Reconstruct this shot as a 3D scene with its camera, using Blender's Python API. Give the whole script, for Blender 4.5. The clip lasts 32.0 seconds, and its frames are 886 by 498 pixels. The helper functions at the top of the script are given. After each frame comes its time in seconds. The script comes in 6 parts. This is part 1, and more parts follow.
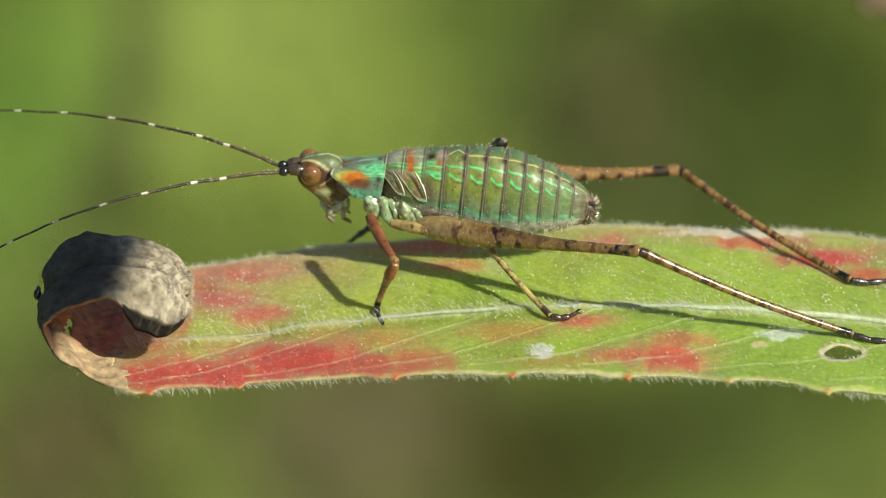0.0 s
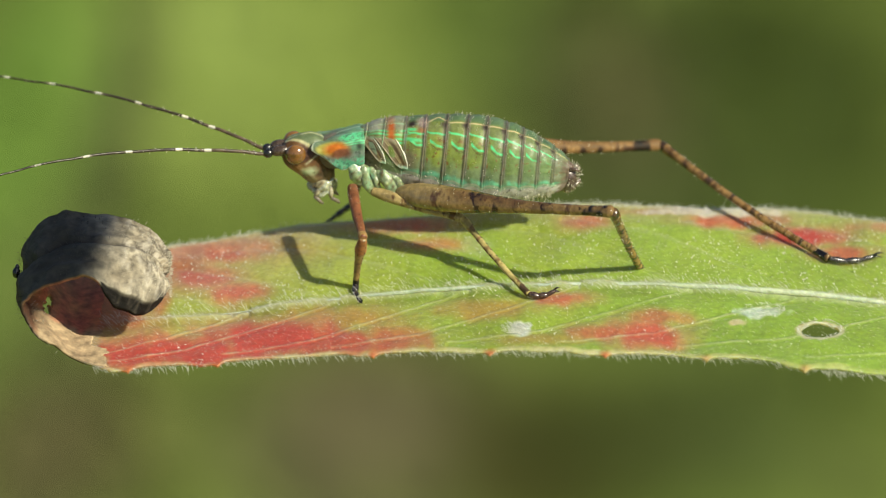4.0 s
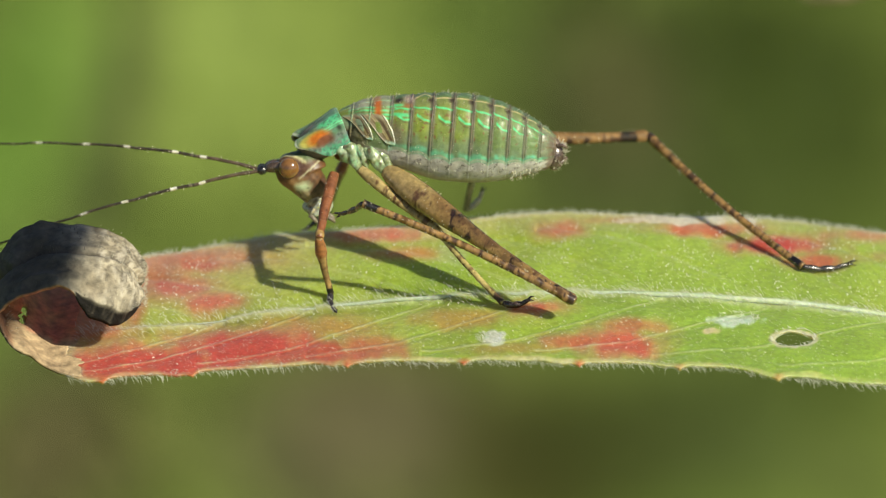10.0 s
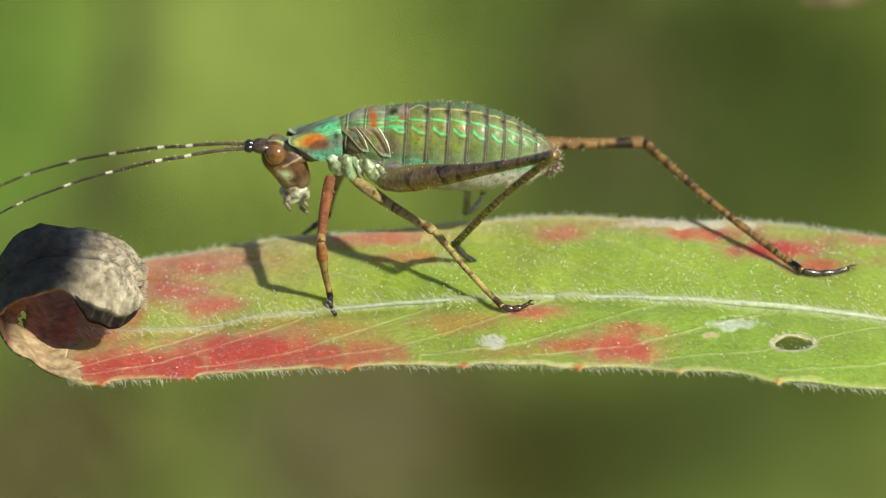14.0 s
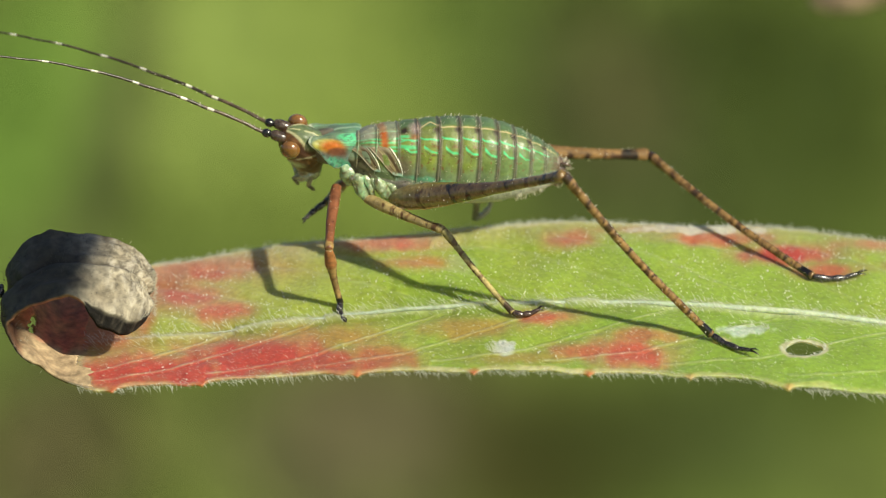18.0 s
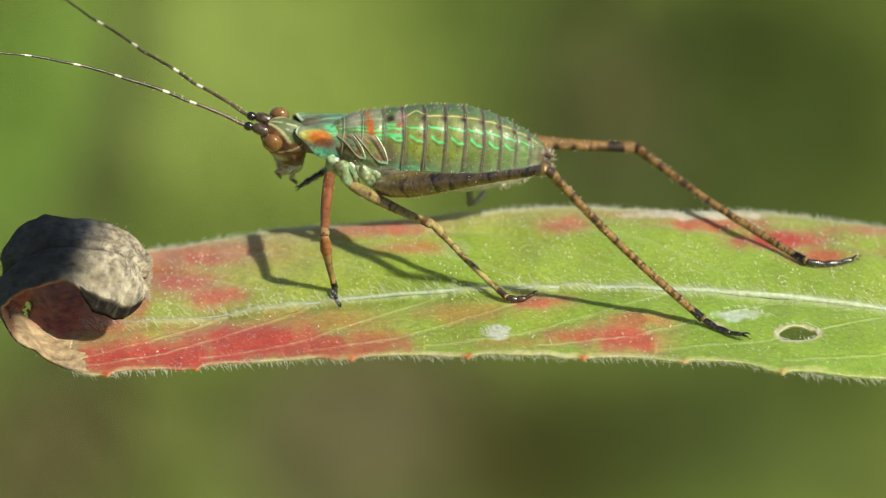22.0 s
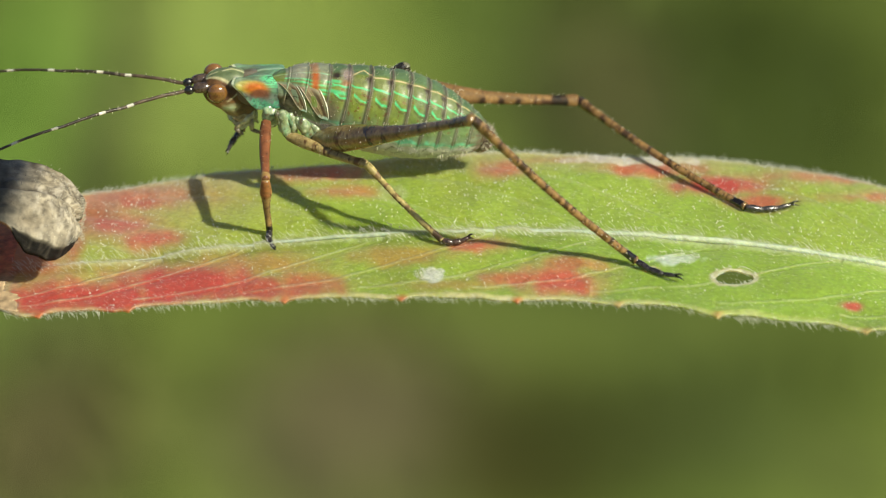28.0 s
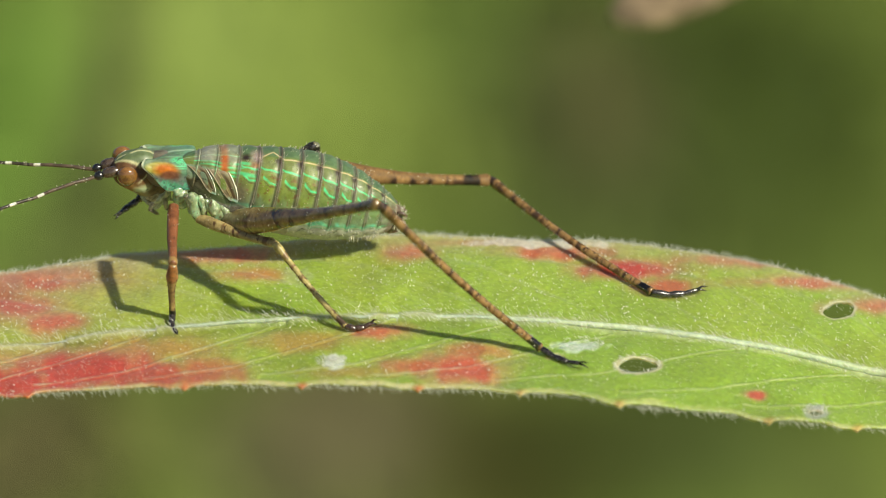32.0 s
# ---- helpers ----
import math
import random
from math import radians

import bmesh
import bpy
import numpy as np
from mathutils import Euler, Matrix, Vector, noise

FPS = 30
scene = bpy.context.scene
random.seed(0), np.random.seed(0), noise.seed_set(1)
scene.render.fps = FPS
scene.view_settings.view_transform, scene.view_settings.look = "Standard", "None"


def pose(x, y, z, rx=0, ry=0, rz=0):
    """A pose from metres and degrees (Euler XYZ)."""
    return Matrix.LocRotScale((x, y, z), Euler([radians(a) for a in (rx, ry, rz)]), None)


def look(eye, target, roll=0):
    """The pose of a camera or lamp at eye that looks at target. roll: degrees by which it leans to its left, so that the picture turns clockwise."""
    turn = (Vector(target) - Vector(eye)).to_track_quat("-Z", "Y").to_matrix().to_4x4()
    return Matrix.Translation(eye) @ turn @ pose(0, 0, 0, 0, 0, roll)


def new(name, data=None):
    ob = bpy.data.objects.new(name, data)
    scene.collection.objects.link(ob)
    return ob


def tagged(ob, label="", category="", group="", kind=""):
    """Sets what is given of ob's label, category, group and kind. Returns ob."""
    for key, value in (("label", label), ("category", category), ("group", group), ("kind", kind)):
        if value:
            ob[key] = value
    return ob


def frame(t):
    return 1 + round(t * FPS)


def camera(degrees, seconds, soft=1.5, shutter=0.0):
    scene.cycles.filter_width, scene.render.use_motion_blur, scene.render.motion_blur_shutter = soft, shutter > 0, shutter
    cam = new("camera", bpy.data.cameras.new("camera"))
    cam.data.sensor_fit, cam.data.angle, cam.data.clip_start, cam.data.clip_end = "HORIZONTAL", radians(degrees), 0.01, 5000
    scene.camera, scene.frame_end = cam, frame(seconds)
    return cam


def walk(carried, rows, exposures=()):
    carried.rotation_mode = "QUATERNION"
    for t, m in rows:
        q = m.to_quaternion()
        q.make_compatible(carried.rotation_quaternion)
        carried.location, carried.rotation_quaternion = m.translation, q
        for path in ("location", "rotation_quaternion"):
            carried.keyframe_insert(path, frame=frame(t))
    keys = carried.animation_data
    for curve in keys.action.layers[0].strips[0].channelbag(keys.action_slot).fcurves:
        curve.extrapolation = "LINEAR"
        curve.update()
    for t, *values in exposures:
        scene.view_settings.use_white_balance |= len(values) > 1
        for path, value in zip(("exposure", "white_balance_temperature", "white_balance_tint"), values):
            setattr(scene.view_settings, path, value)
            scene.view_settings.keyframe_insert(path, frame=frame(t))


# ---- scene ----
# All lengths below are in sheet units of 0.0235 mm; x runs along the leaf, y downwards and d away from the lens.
U = 0.0000235
REACH = 7459.0
TILT = pose(0, 0, 0, -20)  # the lens looks down on the leaf by 20 degrees


def sheet(x, y, d=0.0):
    k = 1 + d / REACH
    return Vector(((x - 784) * k, d, 119 + (441 - y) * k))


# ---- camera ----
cam = camera(12.0, 32.0, soft=1.0)
cam.data.dof.use_dof = True
cam.data.dof.focus_distance = 7440 * U
cam.data.dof.aperture_fstop = 44.0
PATH = [(0, 0.0, -7459, 119.0, 0.00), (0.5, -15.6, -7458, 118.4, 0.11), (1, -12.7, -7450, 130.6, 0.06), (1.5, -28.2, -7470, 100.3, 0.10), (2, -28.5, -7473, 67.0, 0.15), (2.5, 8.0, -7466, 79.3, -0.00), (3, 8.6, -7471, 99.3, 0.04), (3.5, 37.0, -7467, 82.4, -0.00), (5.5, 39.5, -7486, 79.9, 0.17), (6, -6.8, -7487, 84.8, 0.24), (6.5, -2.2, -7489, 52.6, 0.25), (7, 42.4, -7481, 108.0, 0.17), (7.5, 8.4, -7474, 119.3, 0.16), (8, 0.9, -7489, 66.0, 0.18), (8.5, 62.0, -7480, 102.3, 0.09), (9, 19.1, -7478, 97.8, 0.21), (9.5, 65.6, -7486, 73.2, 0.10), (10, 83.8, -7484, 97.1, 0.16), (10.5, 43.6, -7480, 93.9, 0.17), (11, 119.6, -7479, 99.5, 0.05), (11.5, 92.1, -7489, 84.0, 0.08), (12, 97.2, -7482, 103.7, 0.09), (12.5, 115.3, -7493, 85.9, 0.07), (13, 39.0, -7474, 114.3, 0.13), (13.5, 41.1, -7482, 103.7, 0.09), (14, 84.3, -7482, 103.7, 0.07), (14.5, 24.9, -7474, 121.9, 0.12), (14.7, 29.5, -7475, 121.2, 0.12), (15, 67.2, -7478, 119.1, 0.12), (15.5, 74.7, -7483, 118.5, 0.14), (17.5, 68.5, -7478, 115.9, 0.10), (18, 66.6, -7475, 113.9, 0.13), (18.5, 95.7, -7475, 119.1, 0.10), (19, 67.2, -7483, 105.2, 0.10), (19.5, 74.3, -7475, 112.0, 0.13), (20, 74.9, -7486, 93.2, 0.11), (20.5, 74.9, -7486, 91.7, 0.11), (21, 79.9, -7493, 74.9, 0.11), (21.5, 103.1, -7495, 79.6, 0.11), (22, 76.5, -7486, 87.1, 0.11), (22.5, 114.0, -7497, 69.5, 0.02), (23, 155.0, -7508, 33.0, 0.01), (23.5, 140.0, -7525, -29.9, 0.12), (24, 145.7, -7517, -9.5, 0.04), (24.5, 148.6, -7511, 31.2, 0.07), (26.5, 153.1, -7431, -7.8, -0.19), (27, 199.1, -7422, 29.6, -0.18), (27.5, 136.3, -7417, 40.2, -0.15), (28, 190.6, -7440, -13.5, -0.13), (28.5, 174.4, -7426, 18.3, -0.20), (29, 149.0, -7401, 91.5, -0.17), (29.5, 275.5, -7425, 34.6, -0.32), (30, 297.4, -7416, 71.9, -0.35), (30.5, 319.6, -7412, 79.6, -0.30), (31, 386.1, -7400, 106.8, -0.37), (31.5, 241.0, -7390, 124.0, -0.24), (32, 359.1, -7401, 137.3, -0.37)]
walk(cam, [(t, TILT @ pose(x * U, y * U, z * U, 90, roll, 0)) for t, x, y, z, roll in PATH])

# ---- light ----
SUN = Vector((0.576, -0.521, 0.628)).normalized()
world = bpy.data.worlds.new("world")
scene.world = world
world.use_nodes = True
wn = world.node_tree.nodes
sky = wn.new("ShaderNodeTexSky")
sky.sky_type, sky.sun_disc = "NISHITA", False
sky.sun_elevation = math.asin(SUN.z)
sky.sun_rotation = math.atan2(SUN.x, SUN.y)
world.node_tree.links.new(sky.outputs[0], wn["Background"].inputs[0])
wn["Background"].inputs[1].default_value = 0.06
sun = new("sun", bpy.data.lights.new("sun", "SUN"))
sun.data.energy, sun.data.angle, sun.data.color = 5.0, radians(1.5), (1.0, 0.95, 0.74)
sun.matrix_world = look(SUN * 3, (0, 0, 0))
scene.view_settings.exposure = 0.3


# ---- materials ----
def node_material(name):
    m = bpy.data.materials.new(name)
    m.use_nodes = True
    return m, m.node_tree.nodes, m.node_tree.links, m.node_tree.nodes["Principled BSDF"]


def noise_node(nodes, links, scale, detail=4.0, coord="Object", rough=0.55):
    tc, nz = nodes.new("ShaderNodeTexCoord"), nodes.new("ShaderNodeTexNoise")
    nz.inputs["Scale"].default_value, nz.inputs["Detail"].default_value = scale, detail
    nz.inputs["Roughness"].default_value = rough
    links.new(tc.outputs[coord], nz.inputs["Vector"])
    return nz


def ramp(nodes, links, source, stops):
    r = nodes.new("ShaderNodeValToRGB")
    while len(r.color_ramp.elements) < len(stops):
        r.color_ramp.elements.new(0.5)
    for e, (p, c) in zip(r.color_ramp.elements, stops):
        e.position, e.color = p, (*c, 1)
    links.new(source, r.inputs[0])
    return r


def pigmented(name, rough=0.4, grain=40.0, grain_depth=0.35, blotch=8.0, bump=0.3, bump_scale=60.0, bump_size=2.0,
              spec=0.5, coat=0.0, soft=0.0, soft_radius=10.0, through_light=0.0):
    """Surface whose pigment is laid down on the mesh, with grain, blotches and relief. Scales are counted per 1000 sheet units."""
    m, nodes, links, bsdf = node_material(name)
    col = nodes.new("ShaderNodeVertexColor")
    col.layer_name = "pigment"
    k = 1 / (1000 * U)
    fine, broad = noise_node(nodes, links, grain * k), noise_node(nodes, links, blotch * k)
    g = ramp(nodes, links, fine.outputs[0], [(0.3, (1 - grain_depth,) * 3), (0.7, (1 + grain_depth * 0.6,) * 3)])
    b = ramp(nodes, links, broad.outputs[0], [(0.3, (0.86, 0.84, 0.84)), (0.7, (1.1, 1.08, 1.06))])
    m1, m2 = nodes.new("ShaderNodeMix"), nodes.new("ShaderNodeMix")
    for mix in (m1, m2):
        mix.data_type, mix.blend_type = "RGBA", "MULTIPLY"
        mix.inputs[0].default_value = 1.0
    links.new(col.outputs[0], m1.inputs[6])
    links.new(g.outputs[0], m1.inputs[7])
    links.new(m1.outputs[2], m2.inputs[6])
    links.new(b.outputs[0], m2.inputs[7])
    links.new(m2.outputs[2], bsdf.inputs["Base Color"])
    rel = noise_node(nodes, links, bump_scale * k, 5.0)
    bp = nodes.new("ShaderNodeBump")
    bp.inputs["Strength"].default_value, bp.inputs["Distance"].default_value = bump, bump_size * U
    links.new(rel.outputs[0], bp.inputs["Height"])
    links.new(bp.outputs[0], bsdf.inputs["Normal"])
    rr = ramp(nodes, links, fine.outputs[0], [(0.25, (rough * 0.75,) * 3), (0.75, (min(1, rough * 1.3),) * 3)])
    links.new(rr.outputs[0], bsdf.inputs["Roughness"])
    bsdf.inputs["Specular IOR Level"].default_value = spec
    bsdf.inputs["Coat Weight"].default_value = coat
    bsdf.inputs["Coat Roughness"].default_value = 0.18
    if soft:
        bsdf.inputs["Subsurface Weight"].default_value = soft
        bsdf.inputs["Subsurface Radius"].default_value = (1.0, 0.8, 0.4)
        bsdf.inputs["Subsurface Scale"].default_value = soft_radius * U
    if through_light:
        tr, mx = nodes.new("ShaderNodeBsdfTranslucent"), nodes.new("ShaderNodeMixShader")
        links.new(m2.outputs[2], tr.inputs[0])
        mx.inputs[0].default_value = through_light
        links.new(bsdf.outputs[0], mx.inputs[1])
        links.new(tr.outputs[0], mx.inputs[2])
        links.new(mx.outputs[0], nodes["Material Output"].inputs[0])
    return m


LEAF = pigmented("leaf_skin", rough=0.38, grain=110, grain_depth=0.24, blotch=6, bump=0.7, bump_scale=150, bump_size=2.4, spec=0.55, soft=0.9, soft_radius=30, through_light=0.12)


def add_glint_dots(m):
    """Tiny pale glossy dots scattered over the leaf's skin, painted in as glints."""
    nodes, links = m.node_tree.nodes, m.node_tree.links
    bsdf = nodes["Principled BSDF"]
    tc, vo = nodes.new("ShaderNodeTexCoord"), nodes.new("ShaderNodeTexVoronoi")
    vo.inputs["Scale"].default_value = 1 / (11 * U)
    links.new(tc.outputs["Object"], vo.inputs["Vector"])
    dot = ramp(nodes, links, vo.outputs["Distance"], [(0.16, (1, 1, 1)), (0.3, (0, 0, 0))])
    sep = nodes.new("ShaderNodeSeparateColor")
    links.new(vo.outputs["Color"], sep.inputs[0])
    few = ramp(nodes, links, sep.outputs[0], [(0.55, (0, 0, 0)), (1.0, (0.32, 0.32, 0.32))])
    both = nodes.new("ShaderNodeMath")
    both.operation = "MULTIPLY"
    links.new(dot.outputs[0], both.inputs[0])
    links.new(few.outputs[0], both.inputs[1])
    old = bsdf.inputs["Base Color"].links[0].from_socket
    mx = nodes.new("ShaderNodeMix")
    mx.data_type = "RGBA"
    links.new(both.outputs[0], mx.inputs[0])
    links.new(old, mx.inputs[6])
    mx.inputs[7].default_value = (0.72, 0.74, 0.55, 1)
    links.new(mx.outputs[2], bsdf.inputs["Base Color"])
    rough = bsdf.inputs["Roughness"].links[0].from_socket
    mr = nodes.new("ShaderNodeMix")
    links.new(both.outputs[0], mr.inputs[0])
    links.new(rough, mr.inputs[2])
    mr.inputs[3].default_value = 0.1
    ms = nodes.new("ShaderNodeMapRange")
    links.new(both.outputs[0], ms.inputs["Value"])
    ms.inputs["To Min"].default_value, ms.inputs["To Max"].default_value = 0.5, 1.0
    links.new(ms.outputs[0], bsdf.inputs["Specular IOR Level"])
    links.new(mr.outputs[0], bsdf.inputs["Roughness"])
    bp = nodes.new("ShaderNodeBump")
    bp.inputs["Strength"].default_value, bp.inputs["Distance"].default_value = 0.9, 3.0 * U
    links.new(both.outputs[0], bp.inputs["Height"])
    links.new(bsdf.inputs["Normal"].links[0].from_socket, bp.inputs["Normal"])
    links.new(bp.outputs[0], bsdf.inputs["Normal"])


add_glint_dots(LEAF)
LEAF.node_tree.nodes["Principled BSDF"].inputs["Sheen Weight"].default_value = 0.12
LEAF.node_tree.nodes["Principled BSDF"].inputs["Sheen Roughness"].default_value = 0.4
WITHERED = pigmented("withered_leaf", rough=0.75, grain=60, grain_depth=0.5, blotch=14, bump=0.9, bump_scale=45, bump_size=5.0, spec=0.3)
CUTICLE = pigmented("body_cuticle", rough=0.42, grain=110, grain_depth=0.22, blotch=22, bump=0.4, bump_scale=110, bump_size=2.0, spec=0.35, coat=0.04, soft=0.35, soft_radius=8)
LIMB = pigmented("leg_cuticle", rough=0.34, grain=130, grain_depth=0.4, blotch=35, bump=0.45, bump_scale=90, bump_size=1.6, spec=0.4, coat=0.12, soft=0.2, soft_radius=6)
GLASSY = pigmented("glassy_joint", rough=0.14, grain=130, grain_depth=0.3, blotch=45, bump=0.9, bump_scale=110, bump_size=3.0, spec=0.8, coat=0.8, soft=0.5, soft_radius=8)
GLOSSY_LIMB = pigmented("glossy_leg_cuticle", rough=0.2, grain=130, grain_depth=0.35, blotch=35, bump=0.3, bump_scale=120, bump_size=1.6, spec=0.5, coat=0.6, soft=0.3, soft_radius=8)
GLOSSY_LIMB.node_tree.nodes["Principled BSDF"].inputs["Coat Roughness"].default_value = 0.22
MATTE_LIMB = pigmented("dull_leg_cuticle", rough=0.6, grain=130, grain_depth=0.4, blotch=35, bump=0.45, bump_scale=90, bump_size=1.6, spec=0.2, soft=0.2, soft_radius=6)
EYE = pigmented("eye_surface", rough=0.14, grain=300, grain_depth=0.25, blotch=60, bump=0.08, bump_scale=500, bump_size=0.6, spec=0.6, coat=0.5)
EYE.node_tree.nodes["Principled BSDF"].inputs["Coat Roughness"].default_value = 0.09
EYE.node_tree.nodes["Principled BSDF"].inputs["Coat Weight"].default_value = 1.0
DARK = pigmented("dark_horn", rough=0.26, grain=150, grain_depth=0.5, blotch=40, bump=0.6, bump_scale=110, bump_size=2.0, spec=0.6, coat=0.7)


def hair_material(name, color, rough=0.35, through_light=0.4):
    m, nodes, links, bsdf = node_material(name)
    geo = nodes.new("ShaderNodeNewGeometry")
    r = ramp(nodes, links, geo.outputs["Random Per Island"], [(0.0, tuple(c * 0.75 for c in color)), (1.0, color)])
    links.new(r.outputs[0], bsdf.inputs["Base Color"])
    bsdf.inputs["Roughness"].default_value = rough
    tr, mx = nodes.new("ShaderNodeBsdfTranslucent"), nodes.new("ShaderNodeMixShader")
    links.new(r.outputs[0], tr.inputs[0])
    mx.inputs[0].default_value = through_light
    links.new(bsdf.outputs[0], mx.inputs[1])
    links.new(tr.outputs[0], mx.inputs[2])
    links.new(mx.outputs[0], nodes["Material Output"].inputs[0])
    return m


PALE_HAIR = hair_material("pale_leaf_hair", (0.93, 0.93, 0.86), 0.25)
BODY_HAIR = hair_material("body_hair", (0.86, 0.82, 0.68), rough=0.2)
DARK_HAIR = hair_material("dark_hair", (0.04, 0.03, 0.025), through_light=0.05)


# ---- mesh helpers ----
def make_mesh(name, verts, faces, colors=None, material=None, smooth=True):
    """A mesh from points in sheet units."""
    me = bpy.data.meshes.new(name)
    v = np.asarray(verts, dtype=float) * U
    me.from_pydata(v.tolist(), [], [tuple(f) for f in faces])
    if colors is not None:
        a = me.color_attributes.new("pigment", "FLOAT_COLOR", "POINT")
        c = np.ones((len(v), 4), dtype=np.float32)
        c[:, :3] = np.clip(np.asarray(colors, dtype=float), 0, 1)
        a.data.foreach_set("color", c.ravel())
    if smooth:
        me.polygons.foreach_set("use_smooth", np.ones(len(me.polygons), dtype=bool))
    if material:
        me.materials.append(material)
    return me


def part(name, me, parent, label="", m=None):
    ob = new(name, me)
    ob.parent = parent
    if m is not None:
        ob.matrix_basis = m
    return tagged(ob, label) if label else ob


def grid_faces(nu, nv, wrap=False, start=0):
    i, j = np.meshgrid(np.arange(nu - 1), np.arange(nv if wrap else nv - 1), indexing="ij")
    i, j = i.ravel(), j.ravel()
    k = (j + 1) % nv
    return np.stack([i * nv + j, i * nv + k, (i + 1) * nv + k, (i + 1) * nv + j], 1) + start


class Bag:
    """Gathers pieces of one mesh."""

    def __init__(self):
        self.v, self.f, self.c, self.n = [], [], [], 0

    def add(self, v, f, c):
        v = np.asarray(v, dtype=float).reshape(-1, 3)
        c = np.asarray(c, dtype=float)
        if c.ndim == 1:
            c = np.tile(c, (len(v), 1))
        self.v.append(v)
        self.c.append(c.reshape(-1, 3))
        self.f.extend([tuple(int(q) + self.n for q in face) for face in f])
        self.n += len(v)

    def mesh(self, name, material, smooth=True):
        return make_mesh(name, np.concatenate(self.v), self.f, np.concatenate(self.c), material, smooth)


def wobble(p, scale, seed=0.0):
    """Smooth value noise in -1..1 for an array of points."""
    p = np.asarray(p, dtype=float) / scale
    out = np.zeros(p.shape[:-1])
    flat = p.reshape(-1, p.shape[-1])
    res = out.reshape(-1)
    ax, total = flat[:, 0], 0
    ay = flat[:, 1]
    az = flat[:, 2] if flat.shape[1] > 2 else 0 * ax
    rng = np.random.RandomState(int(seed * 7 + 3))
    for k in range(9):
        w = rng.normal(size=3)
        w *= (0.6 + 0.25 * k) * 2.2 / max(1e-6, np.linalg.norm(w))
        a = 1 / (1 + 0.35 * k)
        total += a
        res += a * np.sin(ax * w[0] + ay * w[1] + az * w[2] + rng.uniform(0, 6.28) + 1.3 * np.sin(ay * w[0] * 0.7 - ax * w[1] * 0.6))
    return (res / total * 1.8).reshape(out.shape)


def tube(points, radii, sides=10, color=(0.5, 0.5, 0.5), squash=1.0, caps=True, hint=(0, -1, 0.2)):
    """Verts, faces and colours of a round limb along points."""
    P = np.asarray(points, dtype=float)
    n = len(P)
    R = np.broadcast_to(np.asarray(radii, dtype=float), (n,))
    T = np.gradient(P, axis=0)
    T /= np.linalg.norm(T, axis=1, keepdims=True) + 1e-9
    h = np.asarray(hint, dtype=float)
    Y = h - (T @ h)[:, None] * T
    Y /= np.linalg.norm(Y, axis=1, keepdims=True) + 1e-9
    Z = np.cross(T, Y)
    a = np.linspace(0, 2 * np.pi, sides, endpoint=False)
    V = P[:, None] + R[:, None, None] * (np.cos(a)[None, :, None] * Y[:, None] * squash + np.sin(a)[None, :, None] * Z[:, None])
    F = [tuple(f) for f in grid_faces(n, sides, True)]
    if caps:
        F += [tuple(range(sides - 1, -1, -1)), tuple((n - 1) * sides + k for k in range(sides))]
    C = np.asarray(color, dtype=float)
    if C.ndim == 1:
        C = np.tile(C, (n, 1))
    return V.reshape(-1, 3), F, np.repeat(C, sides, 0)


def ball(center, radii, color, nu=18, nv=26):
    u = np.linspace(0.02, np.pi - 0.02, nu)
    v = np.linspace(0, 2 * np.pi, nv, endpoint=False)
    d = np.stack([np.sin(u)[:, None] * np.cos(v), np.sin(u)[:, None] * np.sin(v), np.cos(u)[:, None] * np.ones(nv)], -1)
    V = np.asarray(center, dtype=float) + d * np.asarray(radii, dtype=float)
    F = [tuple(f[::-1]) for f in grid_faces(nu, nv, True)] + [tuple(range(nv)), tuple((nu - 1) * nv + k for k in range(nv - 1, -1, -1))]
    return V.reshape(-1, 3), F, np.tile(np.asarray(color, dtype=float), (nu * nv, 1)) if np.ndim(color) == 1 else color


def hairs(bag, roots, ways, lengths, width=1.1, droop=0.25, color=(1, 1, 1)):
    """Thin tapered bristles, three-sided, bent once."""
    for r, w, l in zip(roots, ways, lengths):
        r, w = np.asarray(r, float), np.asarray(w, float)
        w = w / (np.linalg.norm(w) + 1e-9)
        s = np.cross(w, (0.3, 0.5, 0.8))
        s /= np.linalg.norm(s) + 1e-9
        q = np.cross(w, s)
        mid = r + w * l * 0.55
        tip = r + w * l + np.array((0, 0, -1.0)) * l * droop + s * l * 0.15
        ring = [s, -0.5 * s + 0.87 * q, -0.5 * s - 0.87 * q]
        v = [r + o * width for o in ring] + [mid + o * width * 0.7 for o in ring] + [tip]
        f = [(0, 1, 4, 3), (1, 2, 5, 4), (2, 0, 3, 5), (3, 4, 6), (4, 5, 6), (5, 3, 6)]
        bag.add(v, f, color)


def curve(xs, table):
    """Smoothed table of (x, value) pairs."""
    t = np.asarray(table, dtype=float)
    fine = np.arange(t[0, 0] - 60, t[-1, 0] + 61, 4.0)
    y = np.interp(fine, t[:, 0], t[:, 1])
    # go on straight past the ends
    y = np.where(fine < t[0, 0], t[0, 1] + (fine - t[0, 0]) * (t[1, 1] - t[0, 1]) / (t[1, 0] - t[0, 0]), y)
    y = np.where(fine > t[-1, 0], t[-1, 1] + (fine - t[-1, 0]) * (t[-1, 1] - t[-2, 1]) / (t[-1, 0] - t[-2, 0]), y)
    k = np.hanning(27)
    k /= k.sum()
    y = np.convolve(np.pad(y, 13, mode="edge"), k, mode="valid")
    return np.interp(xs, fine, y)


def mixc(a, b, w):
    w = np.clip(w, 0, 1)[..., None]
    return a * (1 - w) + np.asarray(b) * w


# ---- ground ----
GROUND_Z = -0.46
EYE0 = TILT @ (sheet(784, 441, -REACH) * U)


